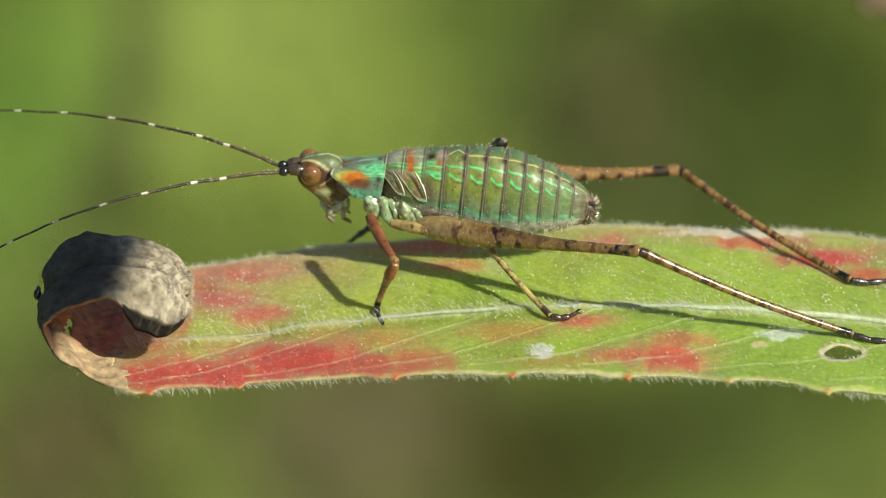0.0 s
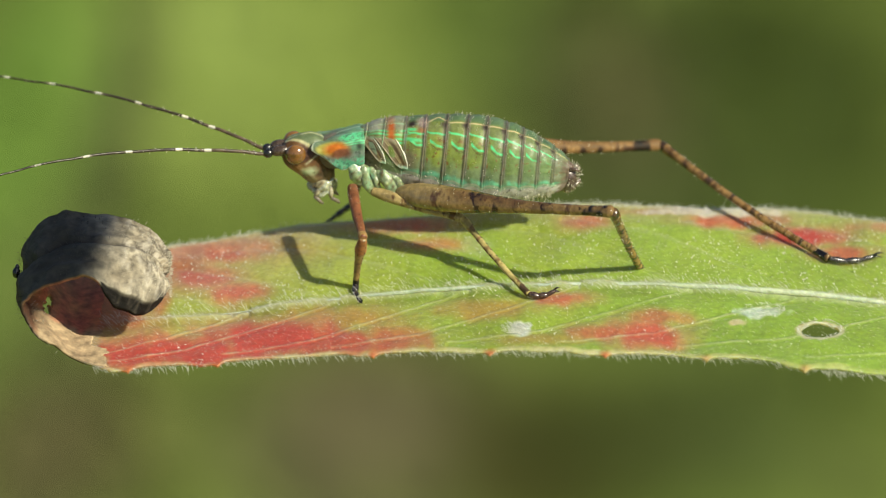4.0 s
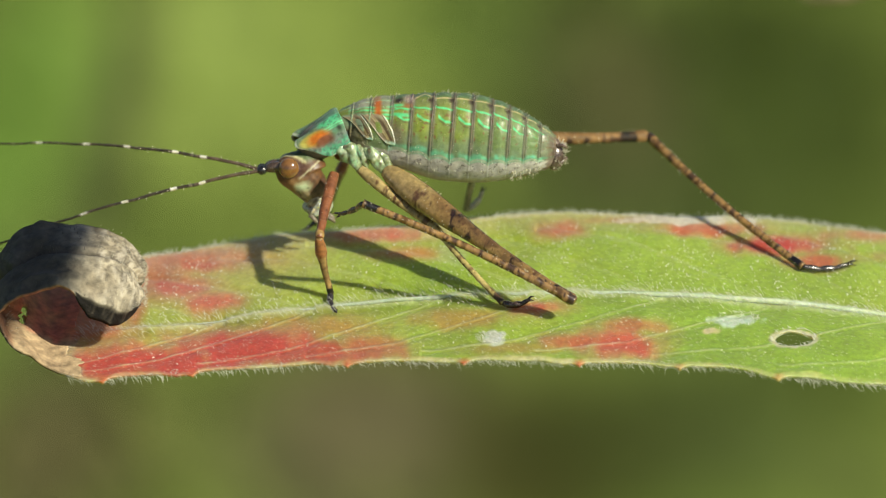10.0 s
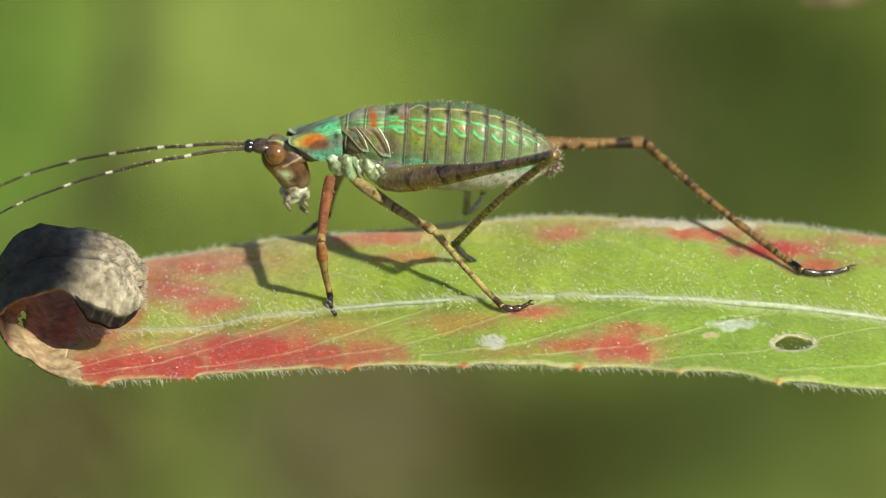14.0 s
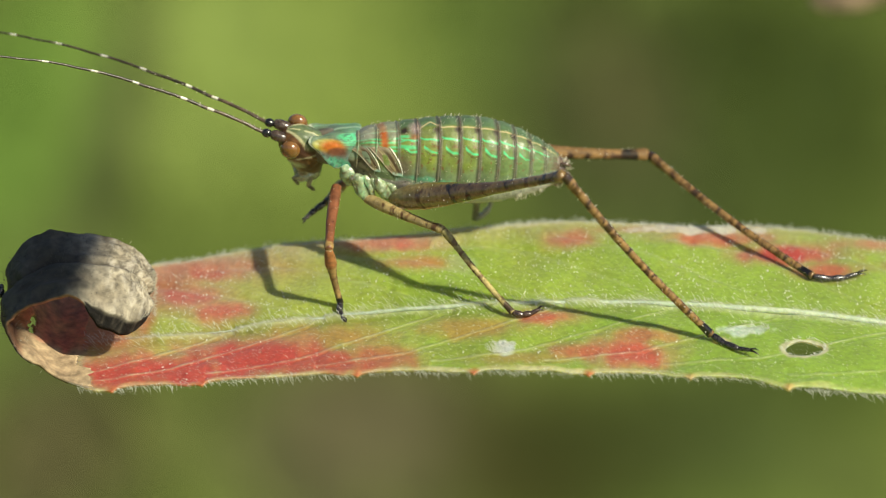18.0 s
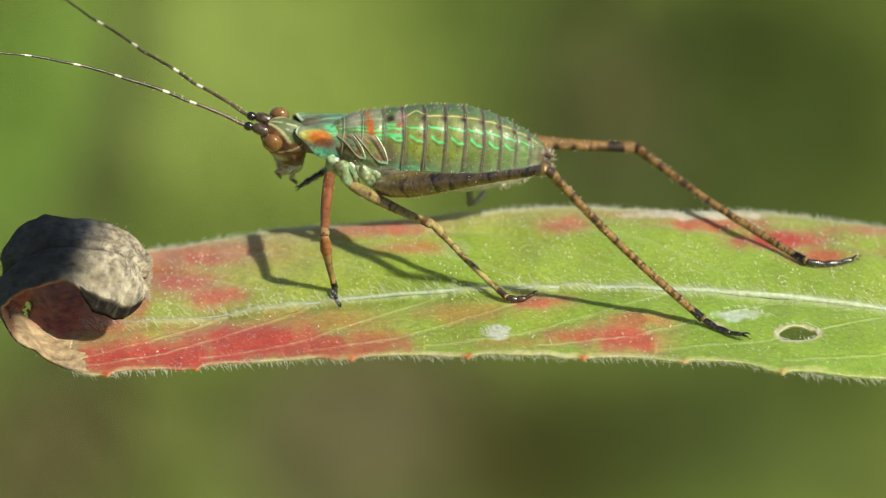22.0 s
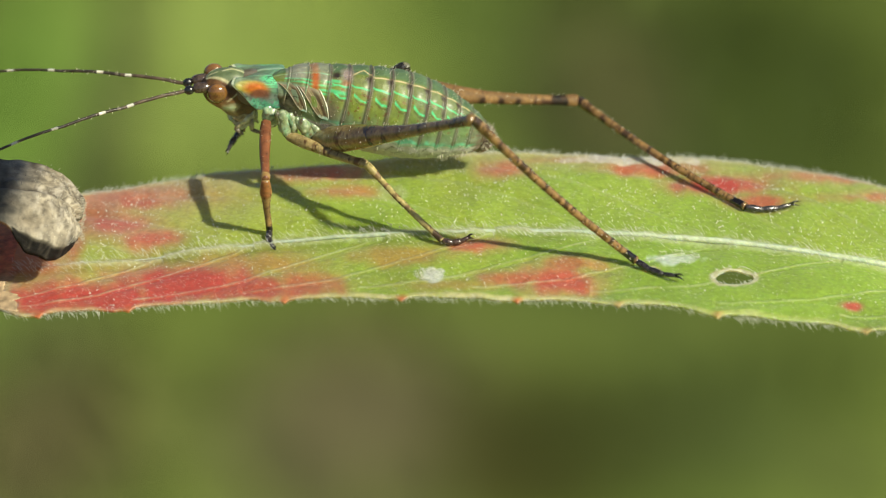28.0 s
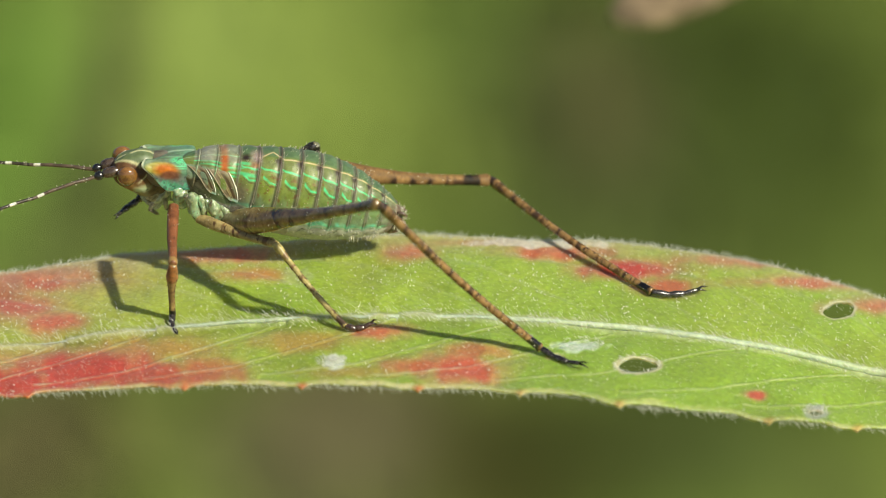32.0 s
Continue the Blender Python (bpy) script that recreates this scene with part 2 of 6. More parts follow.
def ground_at(x, y):
    way = TILT.to_3x3() @ Vector((x - 784, REACH, 441 - y))
    k = (GROUND_Z - EYE0.z) / way.z
    return EYE0 + way * k


def ground_material():
    m, nodes, links, bsdf = node_material("meadow_floor")
    tc = nodes.new("ShaderNodeTexCoord")
    nz = noise_node(nodes, links, 9.0, 3.0)
    base = ramp(nodes, links, nz.outputs[0], [(0.3, (0.1, 0.14, 0.025)), (0.7, (0.145, 0.19, 0.038))])
    last = base.outputs[0]
    for x, y, rx, ry, c, w in SPOTS:
        p = ground_at(x, y)
        sx = (ground_at(x + rx, y) - p).length
        sy = (ground_at(x, y - ry) - p).length
        mp = nodes.new("ShaderNodeMapping")
        mp.vector_type = "POINT"
        mp.inputs["Scale"].default_value = (1 / sx, 1 / sy, 0)
        mp.inputs["Location"].default_value = (-p.x / sx, -p.y / sy, 0)
        links.new(tc.outputs["Object"], mp.inputs["Vector"])
        ln = nodes.new("ShaderNodeVectorMath")
        ln.operation = "LENGTH"
        links.new(mp.outputs[0], ln.inputs[0])
        mr = nodes.new("ShaderNodeMapRange")
        mr.interpolation_type = "SMOOTHERSTEP"
        mr.inputs["From Min"].default_value, mr.inputs["From Max"].default_value = 1.5, 0.1
        mr.inputs["To Min"].default_value, mr.inputs["To Max"].default_value = 0.0, w
        links.new(ln.outputs["Value"], mr.inputs["Value"])
        mx = nodes.new("ShaderNodeMix")
        mx.data_type = "RGBA"
        links.new(mr.outputs[0], mx.inputs[0])
        links.new(last, mx.inputs[6])
        mx.inputs[7].default_value = (*c, 1)
        last = mx.outputs[2]
    links.new(last, bsdf.inputs["Base Color"])
    bsdf.inputs["Roughness"].default_value = 0.9
    bsdf.inputs["Specular IOR Level"].default_value = 0.1
    return m


# centre, reach, colour and strength of the meadow's patches
SPOTS = [
    (380, 60, 330, 260, (0.218, 0.287, 0.065), 0.95),
    (40, 220, 180, 300, (0.119, 0.213, 0.034), 0.8),
    (188, 330, 62, 460, (0.05, 0.055, 0.022), 0.82),
    (640, 240, 260, 200, (0.203, 0.268, 0.055), 0.7),
    (860, 60, 160, 120, (0.119, 0.188, 0.034), 0.6),
    (1120, 230, 330, 330, (0.056, 0.071, 0.02), 0.92),
    (1420, 160, 260, 300, (0.041, 0.061, 0.01), 0.9),
    (1100, 190, 130, 150, (0.09, 0.083, 0.034), 0.6),
    (110, 790, 230, 210, (0.098, 0.083, 0.037), 0.85),
    (660, 780, 300, 210, (0.108, 0.092, 0.048), 0.92),
    (960, 840, 200, 170, (0.038, 0.035, 0.006), 0.9),
    (1280, 800, 240, 140, (0.054, 0.074, 0.02), 0.75),
    (1520, 870, 120, 70, (0.085, 0.105, 0.028), 0.6),
    (1450, 700, 160, 100, (0.043, 0.06, 0.011), 0.6),
    (1080, 800, 230, 130, (0.034, 0.042, 0.008), 0.75),
    (80, 520, 200, 160, (0.129, 0.172, 0.043), 0.6),
]
gx = np.concatenate([[-400, -60, -8], np.linspace(-1.5, 1.5, 41), [8, 60, 400]])
gy = np.concatenate([[-400, -60, -6], np.linspace(-0.5, 4.0, 61), [9, 60, 400]])
GX, GY = np.meshgrid(gx, gy, indexing="ij")
GZ = GROUND_Z + 0.012 * wobble(np.stack([GX, GY], -1), 0.35, 4) * (np.abs(GX) < 2) * (GY < 5)
gme = make_mesh("ground", np.stack([GX, GY, GZ], -1).reshape(-1, 3) / U, [tuple(f[::-1]) for f in grid_faces(len(gx), len(gy))], None, ground_material())
ground = tagged(new("ground", gme), "blurred green and brown meadow floor behind the leaf", "ground", "", "structure")


def build_grass():
    """Short meadow grass behind the leaf, in the ground's own colours."""
    rng = np.random.RandomState(12)
    V, F = [], []
    n = 0
    for _ in range(5600):
        x, y = rng.normal(0, 0.42), 1.45 + rng.normal(0, 0.62)
        h, w = rng.uniform(0.012, 0.045), rng.uniform(0.0012, 0.003)
        a, lean = rng.uniform(0, 6.28), rng.uniform(0.1, 0.9)
        side = np.array((math.cos(a), math.sin(a), 0)) * w
        out = np.array((-math.sin(a), math.cos(a), 0)) * h * lean
        root = np.array((x, y, GROUND_Z - 0.006))
        for k, f in ((0.0, 1.0), (0.4, 0.9), (0.75, 0.6), (1.0, 0.08)):
            c = root + out * k * k + np.array((0, 0, h * (k - 0.25 * lean * k * k)))
            V += [c - side * f, c + side * f]
        F += [(n + 2 * k, n + 2 * k + 1, n + 2 * k + 3, n + 2 * k + 2) for k in range(3)]
        n += 8
    me = make_mesh("grass", np.array(V) / U, F, None, gme.materials[0])
    tagged(new("meadow_grass", me), "short out-of-focus green and brown meadow grass", "grass", "", "stuff")


build_grass()

# ---- leaf ----
LOW = [(150, 668), (215, 690), (265, 690), (424, 677), (700, 662), (905, 658), (1112, 662), (1290, 668), (1380, 672), (1466, 688), (1600, 700), (1728, 714), (1881, 726), (2060, 742), (2300, 735), (2520, 712)]
MID = [(150, 618), (330, 604), (450, 590), (560, 576), (670, 562), (760, 553), (900, 545), (1050, 541), (1150, 541), (1257, 544), (1456, 556), (1604, 574), (1753, 599), (1920, 637), (2150, 672), (2520, 702)]
UPP = [(150, 505), (330, 474), (400, 465), (480, 450), (560, 437), (650, 430), (760, 424), (900, 408), (1000, 400), (1080, 396), (1180, 401), (1300, 408), (1407, 405), (1506, 416), (1605, 428), (1704, 447), (1804, 473), (1883, 496), (2000, 540), (2200, 612), (2520, 692)]
TEETH = [265, 424, 700, 907, 1112, 1291, 1466, 1728, 1881, 2060, 2230]
NEAR_COT, FAR_COT = 1.6, 1.75
HOLES = [(1492, 623, 34, 13), (1831, 525, 27, 14), (1807, 702, 11, 6)]


def leaf_depth(x, y):
    m = float(curve(np.array([x]), MID)[0])
    return (m - y) * (FAR_COT if y < m else NEAR_COT)


def on_leaf(x, y, up=0.0):
    d = leaf_depth(x, y)
    p = sheet(x, y, d)
    return p + Vector((0, -0.5, 0.87)) * up


RED = (0.5, 0.058, 0.055)
# centre, reach and strength of the red blotches
BLOTCH_A = [(290, 664, 110, 34, 1.0), (400, 660, 130, 30, 1.0), (520, 636, 130, 30, 1.0), (640, 646, 120, 24, 0.85), (725, 640, 75, 26, 0.6), (420, 478, 105, 20, 0.85), (395, 528, 55, 18, 0.95), (455, 552, 45, 15, 0.9), (350, 500, 60, 36, 0.6), (740, 432, 85, 15, 0.9)]
BLOTCH_B = [(800, 470, 55, 12, 0.5), (1120, 628, 70, 13, 0.7), (1175, 632, 60, 24, 0.85), (1205, 600, 50, 12, 0.55), (1035, 567, 45, 12, 0.75), (1072, 428, 38, 15, 0.75), (1230, 412, 110, 7, 0.5), (1330, 428, 85, 12, 0.75), (1455, 458, 75, 15, 1.0), (1530, 485, 55, 12, 0.7)]
BLOTCH_C = [(1690, 440, 120, 9, 0.7), (1810, 478, 110, 9, 0.8), (1920, 520, 80, 12, 0.8), (1698, 675, 15, 6, 0.9), (560, 480, 90, 24, 0.15), (640, 600, 120, 22, 0.35), (900, 585, 90, 16, 0.3), (1000, 640, 90, 12, 0.25)]
VEINS = [480, 640, 870, 1065, 1270, 1470, 1680, 1900, 2120]


def leaf_pigment(X, Y, V):
    P = np.stack([X, Y], -1)
    n1, n2, n3, n4 = wobble(P, 60, 1), wobble(P, 22, 2), wobble(P, 140, 3), wobble(P, 9, 4)
    base = np.stack([0.285 + 0.03 * n3, 0.385 + 0.03 * n1, 0.05 + 0 * n1], -1)
    base = mixc(base, (0.38, 0.36, 0.1), 0.35 * np.clip((900 - X) / 500, 0, 1) + 0.12 * n1)
    base = mixc(base, (0.16, 0.29, 0.025), 0.5 * (V < 0) * np.clip((X - 800) / 600, 0, 1))
    base = mixc(base, (0.235, 0.37, 0.07), 0.4 * np.clip((X - 850) / 300, 0, 1))
    # shadow below the midrib, painted as a dark olive band
    base = mixc(base, (0.15, 0.2, 0.03), 0.45 * np.clip((0.06 - np.abs(V + 0.1)) / 0.05 + 0.9 + 0.3 * n2, 0, 1) * (V < 0) * (V > -0.3) * np.clip((1500 - X) / 500, 0, 1))
    red, warm = np.zeros_like(X), np.zeros_like(X)
    for x, y, rx, ry, s in BLOTCH_A + BLOTCH_B + BLOTCH_C:
        q = np.sqrt(((X - x) / rx) ** 2 + ((Y - y) / ry) ** 2) + 0.28 * n2 + 0.12 * n1
        red = np.maximum(red, s * np.clip((1.25 - q - 0.1 * n4) / 0.8, 0, 1))
        warm = np.maximum(warm, s * np.clip((1.9 - q) / 1.0, 0, 1))
    base = mixc(base, (0.46, 0.225, 0.145), 0.75 * warm)
    base = mixc(base, RED, red * 0.92)
    base = mixc(base, (0.56, 0.43, 0.3), 0.16 * np.clip((760 - X) / 250, 0, 1) * np.clip((V - 0.1) / 0.25, 0, 1) * (1 + 0.4 * n2))
    base = mixc(base, (0.46, 0.34, 0.22), 0.55 * np.clip((V - 0.72 + 0.08 * n2) / 0.22, 0, 1) * np.clip((1150 - X) / 300, 0.6, 1))
    base = mixc(base, (0.44, 0.13, 0.12), 0.4 * np.clip((560 + 60 * n1 - X) / 200, 0, 1) * np.clip((V - 0.25) / 0.2, 0, 1) * np.clip(0.55 + 0.6 * n2, 0, 1))
    # pale veins
    m = curve(X.ravel(), MID).reshape(X.shape)
    low = curve(X.ravel(), LOW).reshape(X.shape)
    upp = curve(X.ravel(), UPP).reshape(X.shape)
    vein = np.clip(1.2 - np.abs(Y - m + 1.5) / (5.0 + 0.0042 * X), 0, 1) ** 1.3 * (0.8 + 0.25 * n2)
    relief = 6 * np.exp(-((Y - m) / 6.0) ** 2) - 5 * np.exp(-((Y - m) / 24.0) ** 2)
    for k, xs in enumerate(VEINS):
        run = (xs - X) / 420.0
        ok = (run > 0) & (run < 1.05)
        target = np.interp(np.clip(run, 0, 1), [0, 0.3, 0.65, 1], [0, 0.34, 0.7, 0.86])
        y1 = m + (low - m) * target + 2 * n1
        v1 = np.clip(1.2 - np.abs(Y - y1) / 1.6, 0, 1) * ok * (0.5 + 0.3 * n2)
        relief += (2.2 * np.exp(-((Y - y1) / 2.5) ** 2) - 3.0 * np.exp(-((Y - y1) / 9.0) ** 2)) * ok
        y2 = m + (upp - m) * target * 0.96 + 2 * n1
        v2 = np.clip(1.2 - np.abs(Y - y2) / 2.2, 0, 1) * ok * (0.2 + 0.12 * n2)
        relief -= 3.0 * np.exp(-((Y - y2) / 5.0) ** 2) * ok
        vein = np.maximum(vein, np.maximum(v1, v2))
    base = mixc(base, (0.62, 0.62, 0.44), vein * 0.68)
    # margin, scars and spots
    base = mixc(base, (0.56, 0.5, 0.29), (0.85 - 0.4 * np.clip(red * 1.5, 0, 1)) * np.clip((np.abs(V) - 0.94) / 0.03, 0, 1) * (0.75 + 0.4 * n2) * np.clip((2100 - X) / 1100, 0.5, 1))
    for x, y, rx, ry, c, s in [(957, 622, 31, 13, (0.62, 0.66, 0.58), 0.95), (1392, 589, 42, 13, (0.58, 0.7, 0.58), 0.8), (1340, 607, 20, 7, (0.55, 0.45, 0.28), 0.9), (880, 470, 30, 16, (0.42, 0.5, 0.3), 0.3), (1807, 702, 24, 13, (0.3, 0.33, 0.3), 0.9), (1285, 412, 120, 9, (0.62, 0.54, 0.45), 0.95)]:
        q = np.sqrt(((X - x) / rx) ** 2 + ((Y - y) / ry) ** 2) + 0.3 * n2 + 0.25 * n4
        base = mixc(base, c, s * np.clip((1.1 - q) / 0.4, 0, 1))
    for x in TEETH:
        y = float(curve(np.array([x]), LOW)[0]) + 8
        base = mixc(base, (0.5, 0.12, 0.05), np.clip(1.3 - np.sqrt(((X - x) / 12) ** 2 + ((Y - y) / 9) ** 2), 0, 1) * (0.9 if x < 1200 else 0.4))
    for x, y, rx, ry in HOLES:
        q = np.sqrt(((X - x) / rx) ** 2 + ((Y - y) / ry) ** 2)
        base = mixc(base, (0.54, 0.49, 0.35), np.clip(((1.4 if x < 1600 else 1.22) + 0.16 * n4 - q) / 0.16, 0, 1) * 0.85)
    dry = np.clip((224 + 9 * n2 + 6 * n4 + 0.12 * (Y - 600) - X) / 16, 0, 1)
    # red-brown tone painted on the blade where the roll keeps it in shade
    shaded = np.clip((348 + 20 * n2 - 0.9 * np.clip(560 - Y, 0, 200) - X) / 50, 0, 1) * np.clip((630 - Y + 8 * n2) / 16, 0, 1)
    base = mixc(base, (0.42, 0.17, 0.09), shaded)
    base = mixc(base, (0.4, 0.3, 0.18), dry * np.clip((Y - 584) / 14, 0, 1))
    relief += 1.2 * n2 + 4 * n1
    base = base * 1.05
    return base, relief


def build_leaf(parent):
    xs = np.concatenate([np.arange(186, 1960, 2.6), np.linspace(1962, 2520, 60)])
    half = np.linspace(0, 1, 84)
    vs = np.concatenate([-half[:0:-1], half])
    X, V = np.meshgrid(xs, vs, indexing="ij")
    low, mid, upp = (curve(xs, c) for c in (LOW, MID, UPP))
    low = low + 1.5 * wobble(np.stack([xs, 0 * xs], -1), 30, 5)
    for t in TEETH:
        low += 9 * np.exp(-np.abs(xs - t) / 9.0) + 5 * np.clip(1 - np.abs(xs - t + 28) / 34.0, 0, 1)
    upp = upp + 2.0 * wobble(np.stack([xs, 0 * xs], -1), 40, 6)
    Y = np.where(V < 0, mid[:, None] - (low - mid)[:, None] * V, mid[:, None] + (upp - mid)[:, None] * V)
    for hx, hy, rx, ry in HOLES:
        q = np.sqrt(((X - hx) / rx) ** 2 + ((Y - hy) / ry) ** 2) + 1e-6
        near = (q > 0.72) & (q < 1.0)
        X = np.where(near, hx + (X - hx) / q, X)
        Y = np.where(near, hy + (Y - hy) / q, Y)
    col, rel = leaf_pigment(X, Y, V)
    m = curve(X.ravel(), MID).reshape(X.shape)
    D = (m - Y) * np.where(Y < m, FAR_COT, NEAR_COT)
    rel = rel * np.clip((1.0 - np.abs(V)) / 0.05, 0.1, 1) * np.clip((X - 232) / 60, 0, 1)
    k = 1 + D / REACH
    top = np.stack([(X - 784) * k, D - 0.5 * rel, 119 + (441 - Y) * k + 0.87 * rel], -1)
    thick = 5.0
    bot = top + np.array([0, 0.5, -0.87]) * thick
    nu, nv = X.shape
    inside = np.zeros_like(X, dtype=bool)
    for hx, hy, rx, ry in HOLES:
        inside |= np.sqrt(((X - hx) / rx) ** 2 + ((Y - hy) / ry) ** 2) < 0.999
    keep = ~(inside[:-1, :-1] | inside[1:, :-1] | inside[:-1, 1:] | inside[1:, 1:]).ravel()
    f = grid_faces(nu, nv)[keep]
    n = nu * nv
    rim = []
    e = np.concatenate([f[:, [0, 1]], f[:, [1, 2]], f[:, [2, 3]], f[:, [3, 0]]])
    code = np.minimum(e[:, 0], e[:, 1]) * (n + 1) + np.maximum(e[:, 0], e[:, 1])
    u, idx, cnt = np.unique(code, return_index=True, return_counts=True)
    b = e[idx[cnt == 1]]
    rim = np.stack([b[:, 1], b[:, 0], b[:, 0] + n, b[:, 1] + n], 1)
    faces = np.concatenate([f, f[:, ::-1] + n, rim])
    verts = np.concatenate([top.reshape(-1, 3), bot.reshape(-1, 3)])
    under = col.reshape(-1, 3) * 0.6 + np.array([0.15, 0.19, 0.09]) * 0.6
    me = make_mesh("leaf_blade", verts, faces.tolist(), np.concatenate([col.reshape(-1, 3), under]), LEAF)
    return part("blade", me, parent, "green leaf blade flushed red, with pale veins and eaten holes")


def curl_point(phi, w):
    """The rolled tip: phi runs from the blade (0) round to the free end (1), w from the near edge (-1) to the far edge (1)."""
    ang = np.radians(-84 - 322 * phi)
    rx = np.interp(phi, [0, 0.3, 0.6, 0.85, 0.92, 1], [133, 135, 132, 132, 120, 94])
    rz = np.interp(phi, [0, 0.3, 0.6, 0.85, 1], [57, 60, 60, 60, 60])
    hw = np.interp(phi, [0, 0.03, 0.075, 0.12, 0.21, 0.3, 0.42, 0.58, 0.82, 0.94, 1], [102, 99, 89, 74, 54, 48, 54, 62, 63, 54, 40])
    plain = hw
    hw = hw * np.where(w < 0, np.interp(phi, [0, 0.55, 0.575, 0.605, 0.64, 0.7, 0.74, 0.78, 0.84, 0.92, 1], [1, 1, 1.08, 1.3, 1.42, 1.48, 1.32, 1.04, 0.66, 0.5, 0.6]),
                       np.interp(phi, [0, 0.36, 0.42, 0.5, 0.58, 0.65, 0.7, 0.78, 0.84, 0.92, 1], [1, 1, 1.12, 1.24, 0.85, 0.92, 0.78, 0.47, 0.48, 0.45, 0.6]))
    x = 208 + rx * np.cos(ang)
    h = rz * np.sin(ang)
    base = np.interp(phi, [0, 0.3, 0.6, 1], [530, 537, 530, 520])
    y = base - h - hw * w
    d = -0.55 * (h + 60) + plain * w * np.where(w < 0, np.interp(phi, [0, 0.3, 0.5], [1.55, 1.55, 0.95]), 1.55)
    # the roll grows out of the blade
    low, mid, upp = (curve(np.ravel(x), c).reshape(np.shape(x)) for c in (LOW, MID, UPP))
    yb = np.where(w < 0, mid - (low - mid) * w, mid + (upp - mid) * w) 
    db = (mid - yb) * np.where(yb < mid, FAR_COT, NEAR_COT)
    g = np.clip((0.17 - phi) / 0.12, 0, 1)
    g = g * g * (3 - 2 * g)
    return x, y * (1 - g) + yb * g, d * (1 - g) + db * g


def build_curl(parent):
    nu, nv = 200, 64
    phi, w = np.meshgrid(np.linspace(0.0, 1, nu), np.linspace(-1, 1, nv), indexing="ij")
    torn = 0.012 + 0.022 * wobble(np.stack([w * 100, 0 * w], -1), 16, 15) + 0.012 * wobble(np.stack([w * 100, 0 * w], -1), 5, 16) - 0.02 * np.clip(-w, 0, 1)
    torn = torn * np.clip((0.35 - w) / 0.3, 0, 1)
    phi = torn + phi * (1 - torn)
    fold = np.zeros_like(w)
    fold[:, :7] = np.linspace(1, 0, 7)[None, :]
    w[:, :7] = np.linspace(-1.0, -0.965, 7)[None, :]
    x, y, d = curl_point(phi, w)
    q = np.stack([phi * 900, w * 110, 0 * w], -1)
    n1, n2, n3 = wobble(q, 70, 11), wobble(q, 22, 12), wobble(np.stack([phi * 300, w * 160], -1), 60, 13)
    ang = np.radians(-84 - 322 * phi)
    bump = 5 * n1 + 2.0 * n2 + 7 * n3 - 7 * np.exp(-((w - 0.18 + 0.1 * n1) / 0.09) ** 2) * (phi > 0.2)
    bump = bump * np.clip((phi - 0.05) / 0.1, 0, 1)
    x, y, d = x + np.cos(ang) * bump, y - np.sin(ang) * bump * 0.87, d - 0.5 * np.sin(ang) * bump
    deep = fold * 32 * np.clip((phi - 0.585) / 0.05, 0, 1) * np.clip((0.84 - phi) / 0.08, 0, 1) * (0.85 + 0.15 * n1)
    x, y, d = x - 0.45 * deep, y + 0.75 * deep, d + 0.4 * deep
    k = 1 + d / REACH
    outer = np.stack([(x - 784) * k, d, 119 + (441 - y) * k], -1)
    sink = np.clip((0.17 - phi) / 0.12, 0, 1)
    outer = outer + np.array([0, 0.5, -0.87]) * (5.0 * sink)[..., None]
    inner = outer - np.stack([np.cos(ang), -0.5 * np.sin(ang), 0.87 * np.sin(ang)], -1) * 6
    grey = np.stack([0.34 + 0.07 * n1 + 0.08 * n2, 0.3 + 0.07 * n1 + 0.075 * n2, 0.22 + 0.06 * n1 + 0.06 * n2], -1)
    # the roll's shaded side is painted almost black up to the shade line
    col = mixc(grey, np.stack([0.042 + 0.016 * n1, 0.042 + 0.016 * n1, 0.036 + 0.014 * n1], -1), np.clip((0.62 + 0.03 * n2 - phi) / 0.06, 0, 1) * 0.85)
    col = mixc(col, (0.36, 0.25, 0.13), np.clip((0.2 - phi) / 0.08, 0, 1))
    col = mixc(col, (0.12, 0.075, 0.04), 0.75 * np.clip(1 - np.abs(phi - 0.27) / 0.09, 0, 1))
    col = mixc(col, (0.12, 0.1, 0.075), np.clip((n2 + 0.5 * n1 - 0.25) / 0.5, 0, 1) * 0.6 * (phi > 0.62))
    col = mixc(col, (0.11, 0.1, 0.085), np.clip((phi - 0.83 + 0.03 * n2) / 0.06, 0, 1) * 0.6)
    col = mixc(col, (0.035, 0.026, 0.02), np.clip((phi - 0.965 + 0.01 * n1) / 0.02, 0, 1))
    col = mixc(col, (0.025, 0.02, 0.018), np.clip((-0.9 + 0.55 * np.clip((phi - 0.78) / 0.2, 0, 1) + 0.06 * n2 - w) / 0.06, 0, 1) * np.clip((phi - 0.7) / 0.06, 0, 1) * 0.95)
    col = mixc(col, (0.05, 0.04, 0.03), 0.55 * np.exp(-((w - 0.18 + 0.1 * n1) / 0.07) ** 2) * (phi > 0.25) * (phi < 0.75))
    col = mixc(col, (0.13, 0.12, 0.1), 0.6 * np.clip((w - 0.35 + 0.3 * n1) / 0.4, 0, 1) * np.clip((phi - 0.72) / 0.08, 0, 1))
    # the lip is coloured black for the dark hollow under the flap
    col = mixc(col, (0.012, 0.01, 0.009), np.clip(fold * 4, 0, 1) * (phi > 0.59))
    n4 = wobble(np.stack([phi * 900, w * 110, 0 * w], -1), 8, 14)
    # flecks and specks only on the part coloured as sunlit
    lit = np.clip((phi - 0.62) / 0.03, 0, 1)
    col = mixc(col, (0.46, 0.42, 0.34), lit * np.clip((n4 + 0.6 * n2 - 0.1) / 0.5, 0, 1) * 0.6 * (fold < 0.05))
